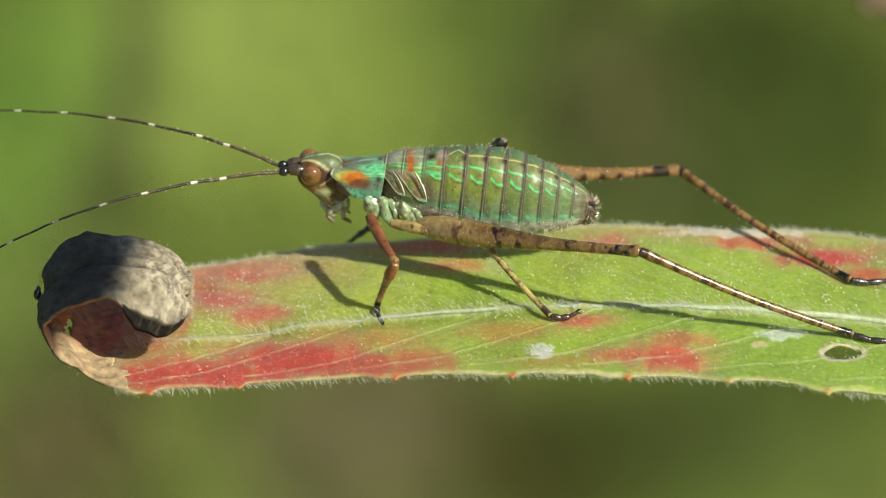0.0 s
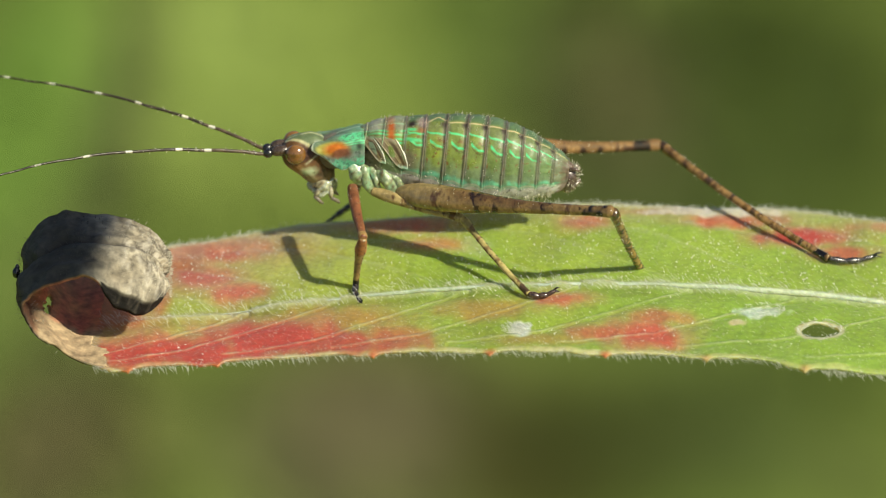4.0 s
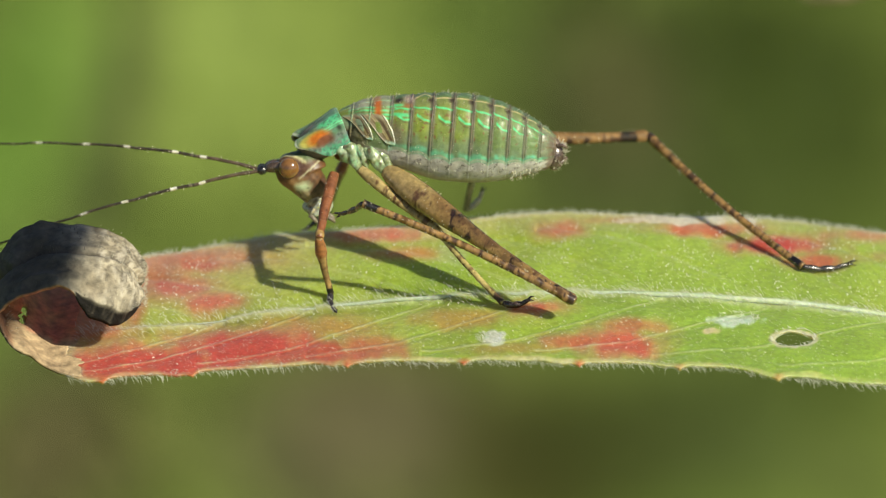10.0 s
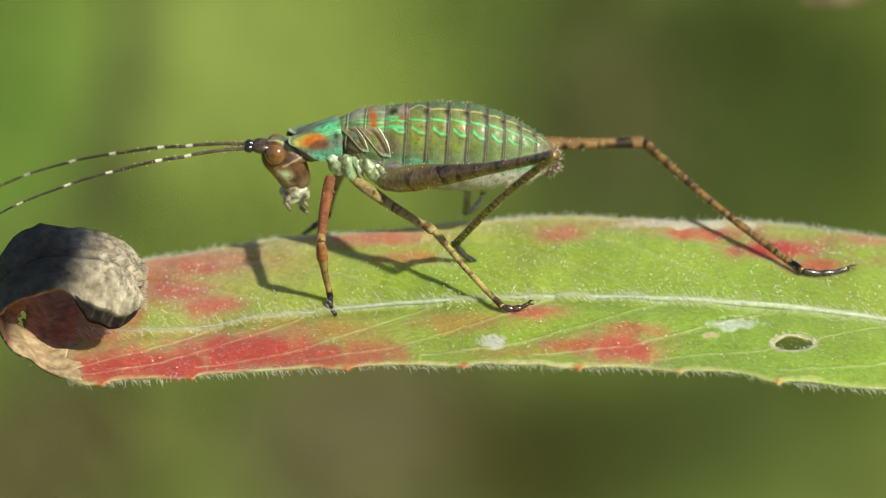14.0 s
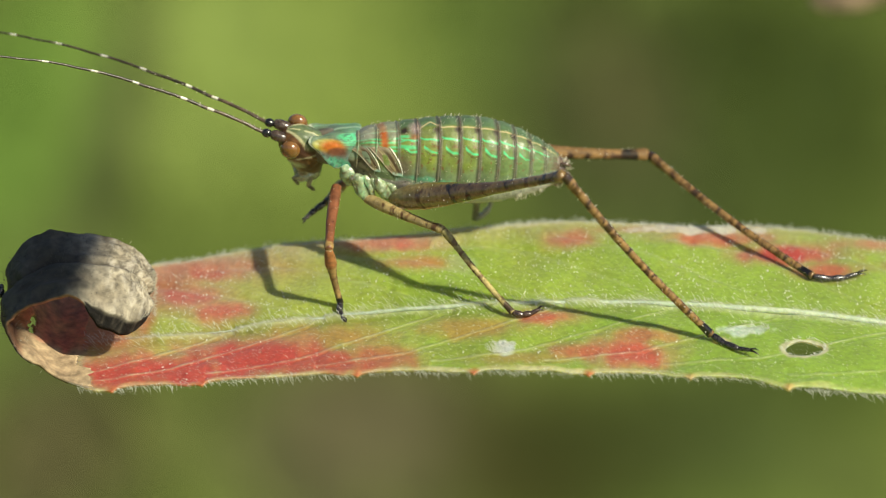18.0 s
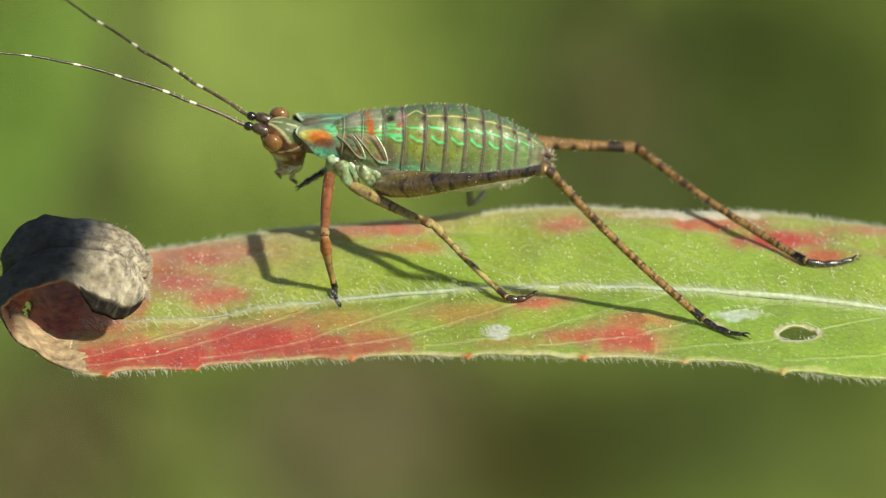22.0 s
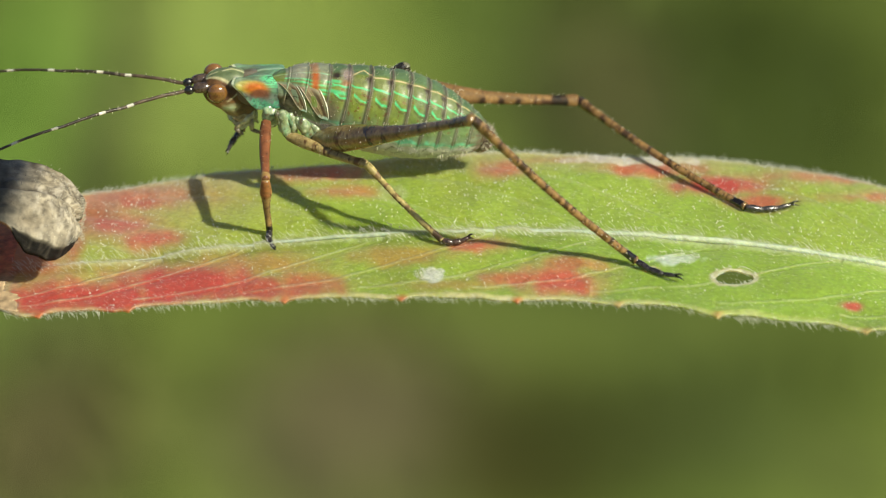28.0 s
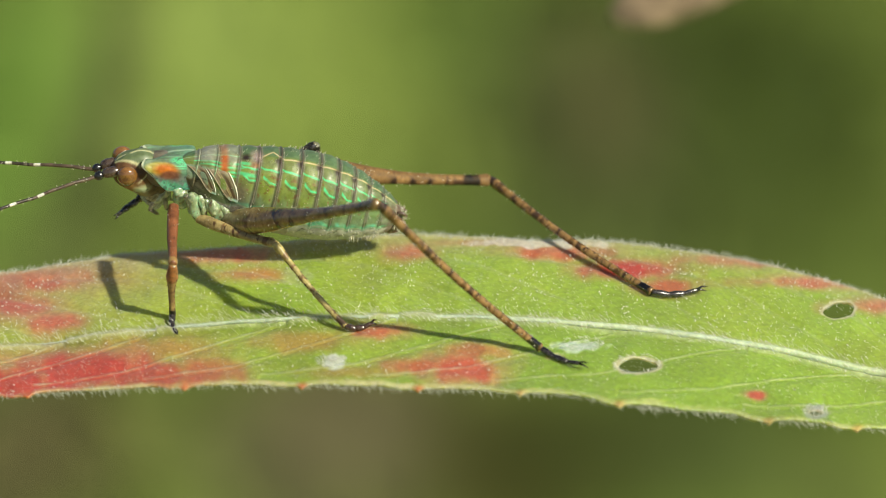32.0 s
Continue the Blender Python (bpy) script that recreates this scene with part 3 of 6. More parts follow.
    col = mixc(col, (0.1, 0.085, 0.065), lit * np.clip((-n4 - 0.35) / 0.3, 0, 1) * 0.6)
    incol = mixc(np.stack([0.55 + 0.05 * n1, 0.2 + 0.03 * n1, 0.13 + 0 * n1], -1), (0.46, 0.28, 0.13), 0.35 + 0.4 * n2)
    incol = mixc(incol, np.stack([0.39 + 0.06 * n2, 0.29 + 0.05 * n2, 0.175 + 0.03 * n2], -1), np.clip((0.2 + 0.02 * n1 - phi) / 0.05, 0, 1) * np.clip((-0.02 - w + 0.12 * n2) / 0.2, 0, 1))
    incol = mixc(incol, (0.11, 0.062, 0.035), np.clip((phi - 0.185 + 0.015 * n1) / 0.03, 0, 1) * np.clip((0.36 - phi) / 0.05, 0, 1) * np.clip((0.1 - w) / 0.3, 0, 1) * 0.85)
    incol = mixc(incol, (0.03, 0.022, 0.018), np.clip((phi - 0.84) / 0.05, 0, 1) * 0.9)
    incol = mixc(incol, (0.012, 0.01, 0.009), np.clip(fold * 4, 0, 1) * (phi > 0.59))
    incol = mixc(incol, (0.13, 0.07, 0.04), np.clip(1.2 - np.abs(phi - 0.25) / 0.06, 0, 1) * 0.8)
    n = nu * nv
    f = grid_faces(nu, nv)
    # a torn gap where the roll leaves the blade
    fp, fw = phi.ravel()[f[:, 0]], w.ravel()[f[:, 0]]
    f = f[((fp - 0.142 + 0.02 * fw) / 0.012) ** 2 + ((fw - 0.06) / 0.22) ** 2 > 1]
    e = np.concatenate([f[:, [0, 1]], f[:, [1, 2]], f[:, [2, 3]], f[:, [3, 0]]])
    code = np.minimum(e[:, 0], e[:, 1]) * (n + 1) + np.maximum(e[:, 0], e[:, 1])
    u, idx, cnt = np.unique(code, return_index=True, return_counts=True)
    b = e[idx[cnt == 1]]
    rim = np.stack([b[:, 1], b[:, 0], b[:, 0] + n, b[:, 1] + n], 1)
    faces = np.concatenate([f, f[:, ::-1] + n, rim])
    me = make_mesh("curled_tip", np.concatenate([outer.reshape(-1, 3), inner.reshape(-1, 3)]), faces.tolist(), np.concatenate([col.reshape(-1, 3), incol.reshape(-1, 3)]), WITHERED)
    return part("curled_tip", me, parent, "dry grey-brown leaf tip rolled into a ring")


def build_midrib(parent):
    """The raised pale midrib, tapering to the tip."""
    xs = np.arange(430, 2500, 5.0)
    ys = curve(xs, MID)
    rise = np.interp(xs, [236, 700, 1100], [-3.0, -2.4, -1.0]) + 1.0 * wobble(np.stack([xs, 0 * xs], -1), 45, 17)
    pts = [tuple(on_leaf(x, y, r)) for x, y, r in zip(xs, ys, rise)]
    rad = np.interp(xs, [430, 700, 1200, 2000, 2500], [0.8, 3.4, 5.0, 7.6, 14.0]) * (1 + 0.05 * wobble(np.stack([xs, 0 * xs], -1), 40, 18))
    n = wobble(np.stack([xs, 0 * xs], -1), 30, 19)
    col = np.stack([0.54 + 0.06 * n, 0.64 + 0.05 * n, 0.42 + 0.05 * n], -1)
    col = mixc(col, (0.42, 0.26, 0.16), np.clip((420 - xs) / 160, 0, 1))
    b = Bag()
    b.add(*tube(pts, rad, 10, col, 1.0, True, (0, 0.87, 0.5)))
    part("midrib", b.mesh("midrib", LEAF), parent, "raised pale green midrib")


def build_bud(parent):
    b = Bag()
    V, F, C = ball(tuple(sheet(66, 521, -40)), (6, 6, 10), (0.015, 0.013, 0.012))
    b.add(V + 1.2 * wobble(V, 4, 14)[:, None], F, C)
    b.add(*ball(tuple(sheet(68, 511, -38)), (4, 4, 5), (0.02, 0.015, 0.013)))
    b.add(*tube([tuple(sheet(68, 521, -40)), tuple(sheet(76, 525, -40)), tuple(sheet(84, 527, -40))], [2, 1.6, 1.4], 7, (0.02, 0.015, 0.012)))
    part("black_wart", b.mesh("black_wart", DARK), parent, "tiny black wart on the rolled leaf tip")


def build_stem(parent):
    pts = [tuple(sheet(2480, 708, 0)), tuple(sheet(2600, 720, 5)), tuple(sheet(2680, 760, 10))]
    b = Bag()
    b.add(*tube(pts, [16, 20, 26], 12, (0.3, 0.2, 0.08)))
    part("petiole", b.mesh("petiole", LEAF), parent)
    inv = TILT.inverted()
    foot = inv @ Vector((0.052, 0.03, GROUND_Z - 0.01))
    head = inv @ Vector((0.044, 0.0, 0.16))
    s = Bag()
    ts = np.linspace(0, 1, 30)[:, None]
    mid = np.asarray(sheet(2690, 770, 12)) 
    f0, h0 = np.asarray(foot) / U, np.asarray(head) / U
    line = np.where(ts < 0.75, f0 + (mid - f0) * ts / 0.75, mid + (h0 - mid) * (ts - 0.75) / 0.25)
    s.add(*tube(line, np.linspace(75, 36, 30), 14, (0.3, 0.16, 0.08)))
    part("stem", s.mesh("stem", LEAF), parent, "reddish green plant stem")


def build_leaf_hairs(parent):
    rng = np.random.RandomState(5)
    b = Bag()
    # fringe of the near margin
    xs = rng.uniform(200, 1960, 1250)
    low = curve(xs, LOW)
    roots, ways = [], []
    for x, y in zip(xs, low):
        roots.append(on_leaf(x, y + rng.uniform(-6, 6), -1))
        ways.append((rng.normal(0.45, 0.25), rng.normal(-0.5, 0.2), rng.normal(-0.6, 0.3)))
    hairs(b, roots, ways, rng.uniform(6, 18, len(xs)), 0.5, 0.12)
    # fringe of the far margin
    xs = rng.uniform(330, 1960, 1500)
    upp = curve(xs, UPP)
    roots = [on_leaf(x, y + rng.uniform(-1, 5), 1) for x, y in zip(xs, upp)]
    ways = [(rng.uniform(-0.7, 0.7), rng.uniform(0, 0.8), rng.uniform(0.3, 1)) for x in xs]
    hairs(b, roots, ways, rng.uniform(4, 14, len(xs)), 0.36, 0.0)
    part("margin_hairs", b.mesh("margin_hairs", PALE_HAIR), parent, "short pale hairs along the leaf margin")["kind"] = "stuff"
    b = Bag()
    xs = rng.uniform(215, 1960, 1700)
    mid = curve(xs, MID)
    roots = [on_leaf(x, y + rng.normal(0, 7), 3) for x, y in zip(xs, mid)]
    ways = [(rng.normal(-0.6, 0.2), rng.normal(-0.3, 0.2), rng.normal(0.7, 0.15)) for x in xs]
    hairs(b, roots, ways, rng.uniform(5, 15, len(xs)), 0.3, 0.05)
    xs = rng.uniform(240, 1960, 5200)
    fr = rng.uniform(-0.97, 0.97, len(xs))
    mid, low, upp = curve(xs, MID), curve(xs, LOW), curve(xs, UPP)
    ys = np.where(fr < 0, mid - (low - mid) * fr, mid + (upp - mid) * fr)
    roots = [on_leaf(x, y, 2) for x, y in zip(xs, ys)]
    ways = [(rng.normal(-0.6, 0.25), rng.normal(-0.3, 0.25), rng.normal(0.6, 0.2)) for x in xs]
    hairs(b, roots, ways, rng.uniform(3, 8, len(xs)), 0.16, 0.1)
    # stout white stubs added in place of sun glints on the hairs
    xs = rng.uniform(240, 1960, 6500)
    fr = rng.uniform(-0.97, 0.97, len(xs))
    keep = (wobble(np.stack([xs, fr * 120], -1), 34, 8) + rng.normal(0, 0.35, len(xs)) > 0.05) & ((fr > 0) | (rng.uniform(0, 1, len(xs)) < 0.15))
    xs, fr = xs[keep], fr[keep]
    mid, low, upp = curve(xs, MID), curve(xs, LOW), curve(xs, UPP)
    ys = np.where(fr < 0, mid - (low - mid) * fr, mid + (upp - mid) * fr)
    roots = [on_leaf(x, y, 2) for x, y in zip(xs, ys)]
    ways = [(rng.normal(-0.2, 0.7), rng.normal(-0.3, 0.4), rng.normal(0.6, 0.3)) for x in xs]
    for k in range(3):
        hairs(b, roots[k::3], ways[k::3], rng.uniform(1.6, 5.0, len(roots[k::3])), (0.4, 0.65, 1.3)[k], 0.0)
    # woolly tufts on the pale scars and round the hole
    for cx, cy, rx, ry, n in ((957, 622, 28, 11, 150), (1392, 589, 40, 12, 120), (1807, 702, 22, 11, 110), (1492, 623, 38, 16, 70)):
        a, q = rng.uniform(0, 6.28, n), np.sqrt(rng.uniform(0, 1, n))
        if n == 70:
            q = 0 * q + 1.0
        roots = [on_leaf(cx + rx * math.cos(u) * v, cy + ry * math.sin(u) * v, 2) for u, v in zip(a, q)]
        ways = [(rng.normal(-0.6, 0.4), rng.normal(-0.3, 0.3), rng.normal(0.5, 0.3)) for u in a]
        hairs(b, roots, ways, rng.uniform(4, 11, n), 0.4, 0.1)
    part("surface_hairs", b.mesh("surface_hairs", PALE_HAIR), parent, "fine pale hairs on the leaf's midrib and skin, with white stubs as glints")["kind"] = "stuff"
    b = Bag()
    roots, ways = [], []
    for _ in range(900):
        p, w = rng.choice((rng.uniform(0.03, 0.2), rng.uniform(0.64, 0.98), rng.uniform(0.8, 0.98))), rng.uniform(-1, 1)
        x, y, d = curl_point(np.array(p), np.array(w))
        a = math.radians(-84 - 322 * p)
        roots.append(sheet(float(x), float(y), float(d)))
        ways.append((math.cos(a) + rng.uniform(-0.4, 0.4), -0.5 * math.sin(a) + rng.uniform(-0.6, 0.2), 0.87 * math.sin(a) + rng.uniform(-0.3, 0.4)))
    hairs(b, roots, ways, rng.uniform(3, 9, 900), 0.4, 0.0)
    part("tip_hairs", b.mesh("tip_hairs", BODY_HAIR), parent, "short bristles on the dry leaf tip")["kind"] = "stuff"
    b = Bag()
    roots, ways = [], []
    for _ in range(260):
        p, w = rng.uniform(0.2, 0.62), rng.uniform(-1, 1)
        x, y, d = curl_point(np.array(p), np.array(w))
        a = math.radians(-84 - 322 * p)
        roots.append(sheet(float(x), float(y), float(d)))
        ways.append((math.cos(a) + rng.uniform(-0.3, 0.3), -0.5 * math.sin(a) + rng.uniform(-0.4, 0.2), 0.87 * math.sin(a) + rng.uniform(-0.2, 0.5)))
    hairs(b, roots, ways, rng.uniform(4, 12, 260), 0.5, 0.0)
    part("dark_tip_hairs", b.mesh("dark_tip_hairs", DARK_HAIR), parent, "dark bristles on the dry leaf tip")["kind"] = "stuff"


plant = tagged(new("willowherb_plant"), "narrow toothed green leaf flushed red, its dry tip rolled up", "plant")
plant.matrix_basis = TILT
build_leaf(plant)
build_curl(plant)
build_midrib(plant)
build_bud(plant)
build_stem(plant)
build_leaf_hairs(plant)


def build_neighbour():
    """A plant beside the lens whose leaf throws its shade on the rolled tip."""
    thing = tagged(new("neighbouring_plant"), "tall plant out of view whose leaf shades the rolled leaf tip", "plant")
    thing.matrix_basis = TILT
    local_sun = TILT.inverted().to_3x3() @ SUN
    far = local_sun * 2200
    n, m = 60, 24
    p, q = np.meshgrid(np.linspace(0, 1, n), np.linspace(-1, 1, m), indexing="ij")
    y = 612 - 300 * p
    edge = 352 - (y - 362) * 0.95
    wide = 330 * np.sin(np.pi * np.clip(0.04 + p * 0.92, 0, 1)) ** 0.5
    x = edge - wide * (0.5 - 0.5 * q)
    pts = np.stack([x - 784, -70 + 0 * x, 560 - y + 6 * q * q], -1) + np.asarray(far)
    col = np.tile((0.14, 0.22, 0.04), (n * m, 1))
    k = n * m
    f = grid_faces(n, m)
    e = np.concatenate([f[:, [0, 1]], f[:, [1, 2]], f[:, [2, 3]], f[:, [3, 0]]])
    code = np.minimum(e[:, 0], e[:, 1]) * (k + 1) + np.maximum(e[:, 0], e[:, 1])
    u, idx, cnt = np.unique(code, return_index=True, return_counts=True)
    b = e[idx[cnt == 1]]
    rim = np.stack([b[:, 1], b[:, 0], b[:, 0] + k, b[:, 1] + k], 1)
    V = np.concatenate([pts.reshape(-1, 3), pts.reshape(-1, 3) + np.array([0, 4, -4])])
    me = make_mesh("shade_leaf", V, np.concatenate([f, f[:, ::-1] + k, rim]).tolist(), np.concatenate([col, col]), LEAF)
    part("leaf", me, thing)
    inv = TILT.inverted()
    top = pts[n - 6, 1]
    foot = np.asarray(inv @ Vector((-0.16, -0.09, GROUND_Z - 0.01))) / U
    bend = np.array([-6000.0, top[1] - 200, 2600.0])
    t = np.linspace(0, 1, 24)[:, None]
    line = foot * (1 - t) ** 2 + 2 * t * (1 - t) * bend + top * t ** 2
    sb = Bag()
    sb.add(*tube(line, np.linspace(60, 12, 24), 12, (0.2, 0.2, 0.06)))
    part("stem", sb.mesh("stem", LEAF), thing)


def build_dry_grass():
    """A withered grass blade close to the lens, its tip at the edge of view."""
    thing = tagged(new("dry_grass"), "withered brown grass blade leaning in out of focus", "grass")
    thing.matrix_basis = TILT
    way = np.array([0.909, -0.27, 0.318])
    inv = TILT.inverted()
    tip = np.array([592.0, -1400.0, 468.0])
    foot = np.asarray(inv @ Vector((0.19, -0.13, GROUND_Z - 0.01))) / U
    t = np.linspace(0, 1, 40)[:, None]
    wide = np.interp(t[:, 0], [0, 0.04, 0.15, 0.4, 1], [4, 26, 42, 30, 10])
    V, F, C = tube(tip + way * 520 * t, wide, 16, (0.33, 0.24, 0.155), 0.35)
    w1 = wobble(V, 40, 91)
    b = Bag()
    b.add(V + 4 * w1[:, None], F, C * (1 + 0.25 * w1[:, None]))
    part("blade", b.mesh("blade", WITHERED), thing, "withered brown blade")
    a = tip + way * 512
    bend = a + np.array([2600.0, -900.0, 900.0])
    line = a * (1 - t) ** 2 + 2 * t * (1 - t) * bend + foot * t ** 2
    b = Bag()
    b.add(*tube(line, np.linspace(10, 30, 40), 10, (0.28, 0.22, 0.11)))
    part("stalk", b.mesh("stalk", WITHERED), thing, "thin straw-brown stalk")


build_dry_grass()
build_neighbour()


# ---- katydid nymph ----
katydid = tagged(new("katydid_nymph"), "green striped katydid nymph with brown legs standing on the leaf", "katydid")
katydid.matrix_basis = TILT

TOP = [(-125, 10), (-105, 22), (-88, 39), (-76, 46), (-60, 53), (0, 62), (72, 77), (144, 80), (200, 69), (245, 49), (275, 31), (292, 18)]
BOT = [(-125, 12), (-105, 22), (-84, 44), (-60, 59), (0, 66), (72, 82), (144, 79), (200, 66), (245, 50), (275, 40), (292, 27)]
WID = [(-125, 7), (-105, 13), (-88, 29), (-76, 38), (-60, 45), (0, 52), (72, 60), (144, 61), (200, 54), (245, 40), (275, 25), (292, 13)]
RINGS = [-118, -84, -52, -14, 22, 60, 97, 132, 166, 198, 228, 256, 284]


def body_point(s, a, lift=0.0):
    """s runs backwards from the front of the hind body, a from the back (0) down the near side (positive)."""
    t, b, w = (curve(np.ravel(s), q).reshape(np.shape(s)) for q in (TOP, BOT, WID))
    c, n = np.cos(a), np.sin(a)
    z = np.where(c > 0, t, b) * np.sign(c) * np.abs(c) ** 0.94
    y = -w * np.sign(n) * np.abs(n) ** 0.9
    return np.stack([s - 3 * (c - 0.2) * np.clip((s + 60) / 80, 0, 1) * np.clip((300 - s) / 80, 0, 1), y - lift * n, z + lift * c], -1)


TEAL, CREAM, PURPLE = (0.12, 0.68, 0.29), (0.62, 0.52, 0.28), (0.085, 0.055, 0.057)


def near_line(v, width, soft=1.4):
    """1 on a line, falling to 0 away from it."""
    return np.clip(soft - np.abs(v) / width, 0, 1)


def body_pigment(s, a):
    deg = np.degrees(np.abs(a))
    P = np.stack([s, deg * 1.2], -1)
    n1, n2, n3, n5 = wobble(P, 9, 21), wobble(P, 26, 22), wobble(P, 4, 23), wobble(P, 2.2, 24)
    abd = s > -14
    edges = np.array(RINGS[3:-1], dtype=float)
    k = np.clip(np.searchsorted(edges, s.ravel()) - 1, 0, len(edges) - 2).reshape(s.shape)
    f = (s - edges[k]) / (edges[k + 1] - edges[k])
    # olive sides in front, grey-green behind and along the back
    col = np.stack([0.2 + 0.03 * n2, 0.265 + 0.03 * n2, 0.055 + 0.012 * n1], -1)
    col = mixc(col, (0.15, 0.245, 0.1), np.clip((s - 90) / 130, 0, 1) * 0.85)
    col = mixc(col, (0.2, 0.22, 0.1), np.clip(1.2 - np.abs(deg - 34) / 11, 0, 1) * 0.6)
    col = mixc(col, (0.1, 0.175, 0.09), np.clip((24 - deg) / 6, 0, 1) * 0.9)
    col = mixc(col, (0.08, 0.11, 0.04), np.clip((n1 + n3 - 0.7) / 0.8, 0, 1) * 0.22)
    col = mixc(col, (0.19, 0.27, 0.15), np.clip((deg - 84 + 4 * n1) / 12, 0, 1) * 0.8)
    # greyish flush beside each ring
    col = mixc(col, (0.2, 0.2, 0.15), np.clip((np.abs(f - 0.5) - 0.27) / 0.2, 0, 1) * abd * 0.6 * np.clip((deg - 20) / 20, 0.2, 1))
    # scalloped teal edge and the lilac-grey freckled belly
    scallop = 115 - 6 * np.clip(1 - (2 * f - 1) ** 2, 0, 1) * abd
    col = mixc(col, (0.17, 0.5, 0.31), np.clip((deg - scallop + 9 + 2 * n1) / 5, 0, 1) * abd * np.clip(0.7 + 0.6 * n1, 0, 1))
    belly = np.clip((deg - scallop - 3) / 4, 0, 1)
    col = mixc(col, np.stack([0.5 + 0.05 * n2, 0.49 + 0.05 * n2, 0.45 + 0.05 * n2], -1), belly)
    col = mixc(col, (0.42, 0.45, 0.34), near_line(deg - scallop - 2, 1.8) * abd * 0.8)
    col = mixc(col, (0.09, 0.085, 0.08), np.clip((n5 - 0.5) / 0.2, 0, 1) * belly * np.clip((150 - deg) / 25, 0, 1) * 0.85)
    col = mixc(col, (0.2, 0.14, 0.1), np.clip((deg - 150) / 15, 0, 1) * 0.6)
    # rust freckles
    col = mixc(col, (0.2, 0.09, 0.035), np.clip((n3 - 0.66) / 0.2, 0, 1) * abd * (deg > 50) * (deg < 92) * 0.8)
    rusty = np.clip(1.3 - np.sqrt(((f - 0.74) / 0.14) ** 2 + ((deg - 58) / 3.2) ** 2) + 0.2 * n3, 0, 1)
    col = mixc(col, (0.23, 0.11, 0.04), rusty * abd * np.clip((170 - s) / 60, 0, 1) * 0.8)
    # the upper teal line and the hooked lower one
    l1 = near_line(deg - 46.5 + 4 * np.clip((0.2 - f) / 0.2, -0.2, 1) - 3 * (f - 0.5) - 0.8 * n1, 1.6) * (f > 0.07)
    l2 = near_line(deg - 60 - 7.5 * np.clip((f - 0.27) / 0.35, 0, 1) - 0.9 * n1, 1.5 + 1.2 * np.clip((0.62 - f) / 0.3, 0, 1)) * (f > 0.27) * (f < 0.93)
    l2 = l2 * np.clip(1.25 - np.clip((s - 190) / 60, 0, 1) + 0.5 * n1, 0, 1)
    shade = near_line(deg - 64.5 - 7.5 * np.clip((f - 0.27) / 0.35, 0, 1), 1.2) * (f > 0.3) * (f < 0.9)
    col = mixc(col, (0.07, 0.07, 0.03), shade * abd * (s < 180) * 0.6)
    col = mixc(col, TEAL, np.maximum(l1, l2) * abd * (s < 262) * (s > -10))
    # the first rings are netted with broader teal
    fore = np.clip((24 - s) / 8, 0, 1) * abd
    net = np.clip(near_line(deg - 40 - 3 * n2, 3.2) + near_line(deg - 60 + 3 * n2, 3.6) + near_line(deg - 50, 1.5) * (n1 > 0.2), 0, 1)
    col = mixc(col, (0.1, 0.58, 0.24), net * fore * 0.9)
    thor = (s < -12) & (s > -92)
    l3 = np.maximum.reduce([near_line(deg - q - 2.5 * n2, 2.0) for q in (44, 52, 60, 67)])
    col = mixc(col, (0.26, 0.27, 0.21), thor * np.clip((60 - deg) / 20, 0, 1) * 0.7)
    col = mixc(col, TEAL, l3 * thor * np.clip(0.8 + 0.7 * n1, 0, 1))
    # cream line along the back with its tent in front
    tent = 14 * np.clip(1 - np.abs(s - 44) / 22, 0, 1)
    l4 = near_line(deg - 25 + tent, 1.4, 1.5) * (s > 20)
    col = mixc(col, CREAM, l4)
    col = mixc(col, (0.3, 0.5, 0.32), near_line(deg - 27, 1.2) * (s <= 10))
    # dark purple rings with paler flanks, the ridge's bright lit edge painted on
    near = np.array(RINGS[1:-1])
    dist = np.min(np.abs(s[..., None] - near), -1)
    heavy = np.where(abd, 1.0, 0.45) * np.clip(1.1 - np.clip((s - 175) / 140, 0, 1), 0, 1)
    ring = np.clip(1.5 - dist / 1.7, 0, 1) * heavy * np.clip((scallop + 4 - deg) / 6, 0, 1)
    before = np.min(np.where(near > s[..., None], near - s[..., None], 99), -1)
    after = np.min(np.where(near < s[..., None], s[..., None] - near, 99), -1)
    col = mixc(col, (0.42, 0.36, 0.32), near_line(after - 3.4, 1.0) * abd * 0.5 * (deg < 100) * heavy)
    col = mixc(col, PURPLE, ring * (0.92 - 0.35 * np.clip((deg - 62) / 25, 0, 1)))
    col = mixc(col, (0.17, 0.11, 0.11), near_line(before - 4.5, 1.6) * abd * 0.5 * (deg < 60) * heavy)
    spot = np.clip(1.4 - np.sqrt(((f - 0.86) / 0.17) ** 2 + ((deg - 29) / 6.5) ** 2), 0, 1)
    col = mixc(col, (0.05, 0.032, 0.03), spot * abd * (s < 262) * 0.9)
    saddle = np.clip(1.5 - np.sqrt(((s - 16) / 11.0) ** 2 + ((deg - 22) / 14.0) ** 2), 0, 1)
    col = mixc(col, (0.3, 0.23, 0.22), saddle * 0.85)
    d0 = np.clip(1.5 - np.sqrt(((s + 3) / 8.0) ** 2 + ((deg - 27) / 8.0) ** 2), 0, 1)
    col = mixc(col, (0.04, 0.028, 0.025), d0)
    rust = np.clip(1.5 - np.sqrt(((s - 14) / 8.0) ** 2 + ((deg - 41) / 5.0) ** 2), 0, 1)
    col = mixc(col, (0.3, 0.12, 0.05), rust * 0.9)
    # orange bar behind the shield
    bar = np.clip(1.4 - np.abs(s + 40 - 0.12 * (deg - 40)) / 7.0, 0, 1) * np.clip((70 - deg) / 10, 0, 1)
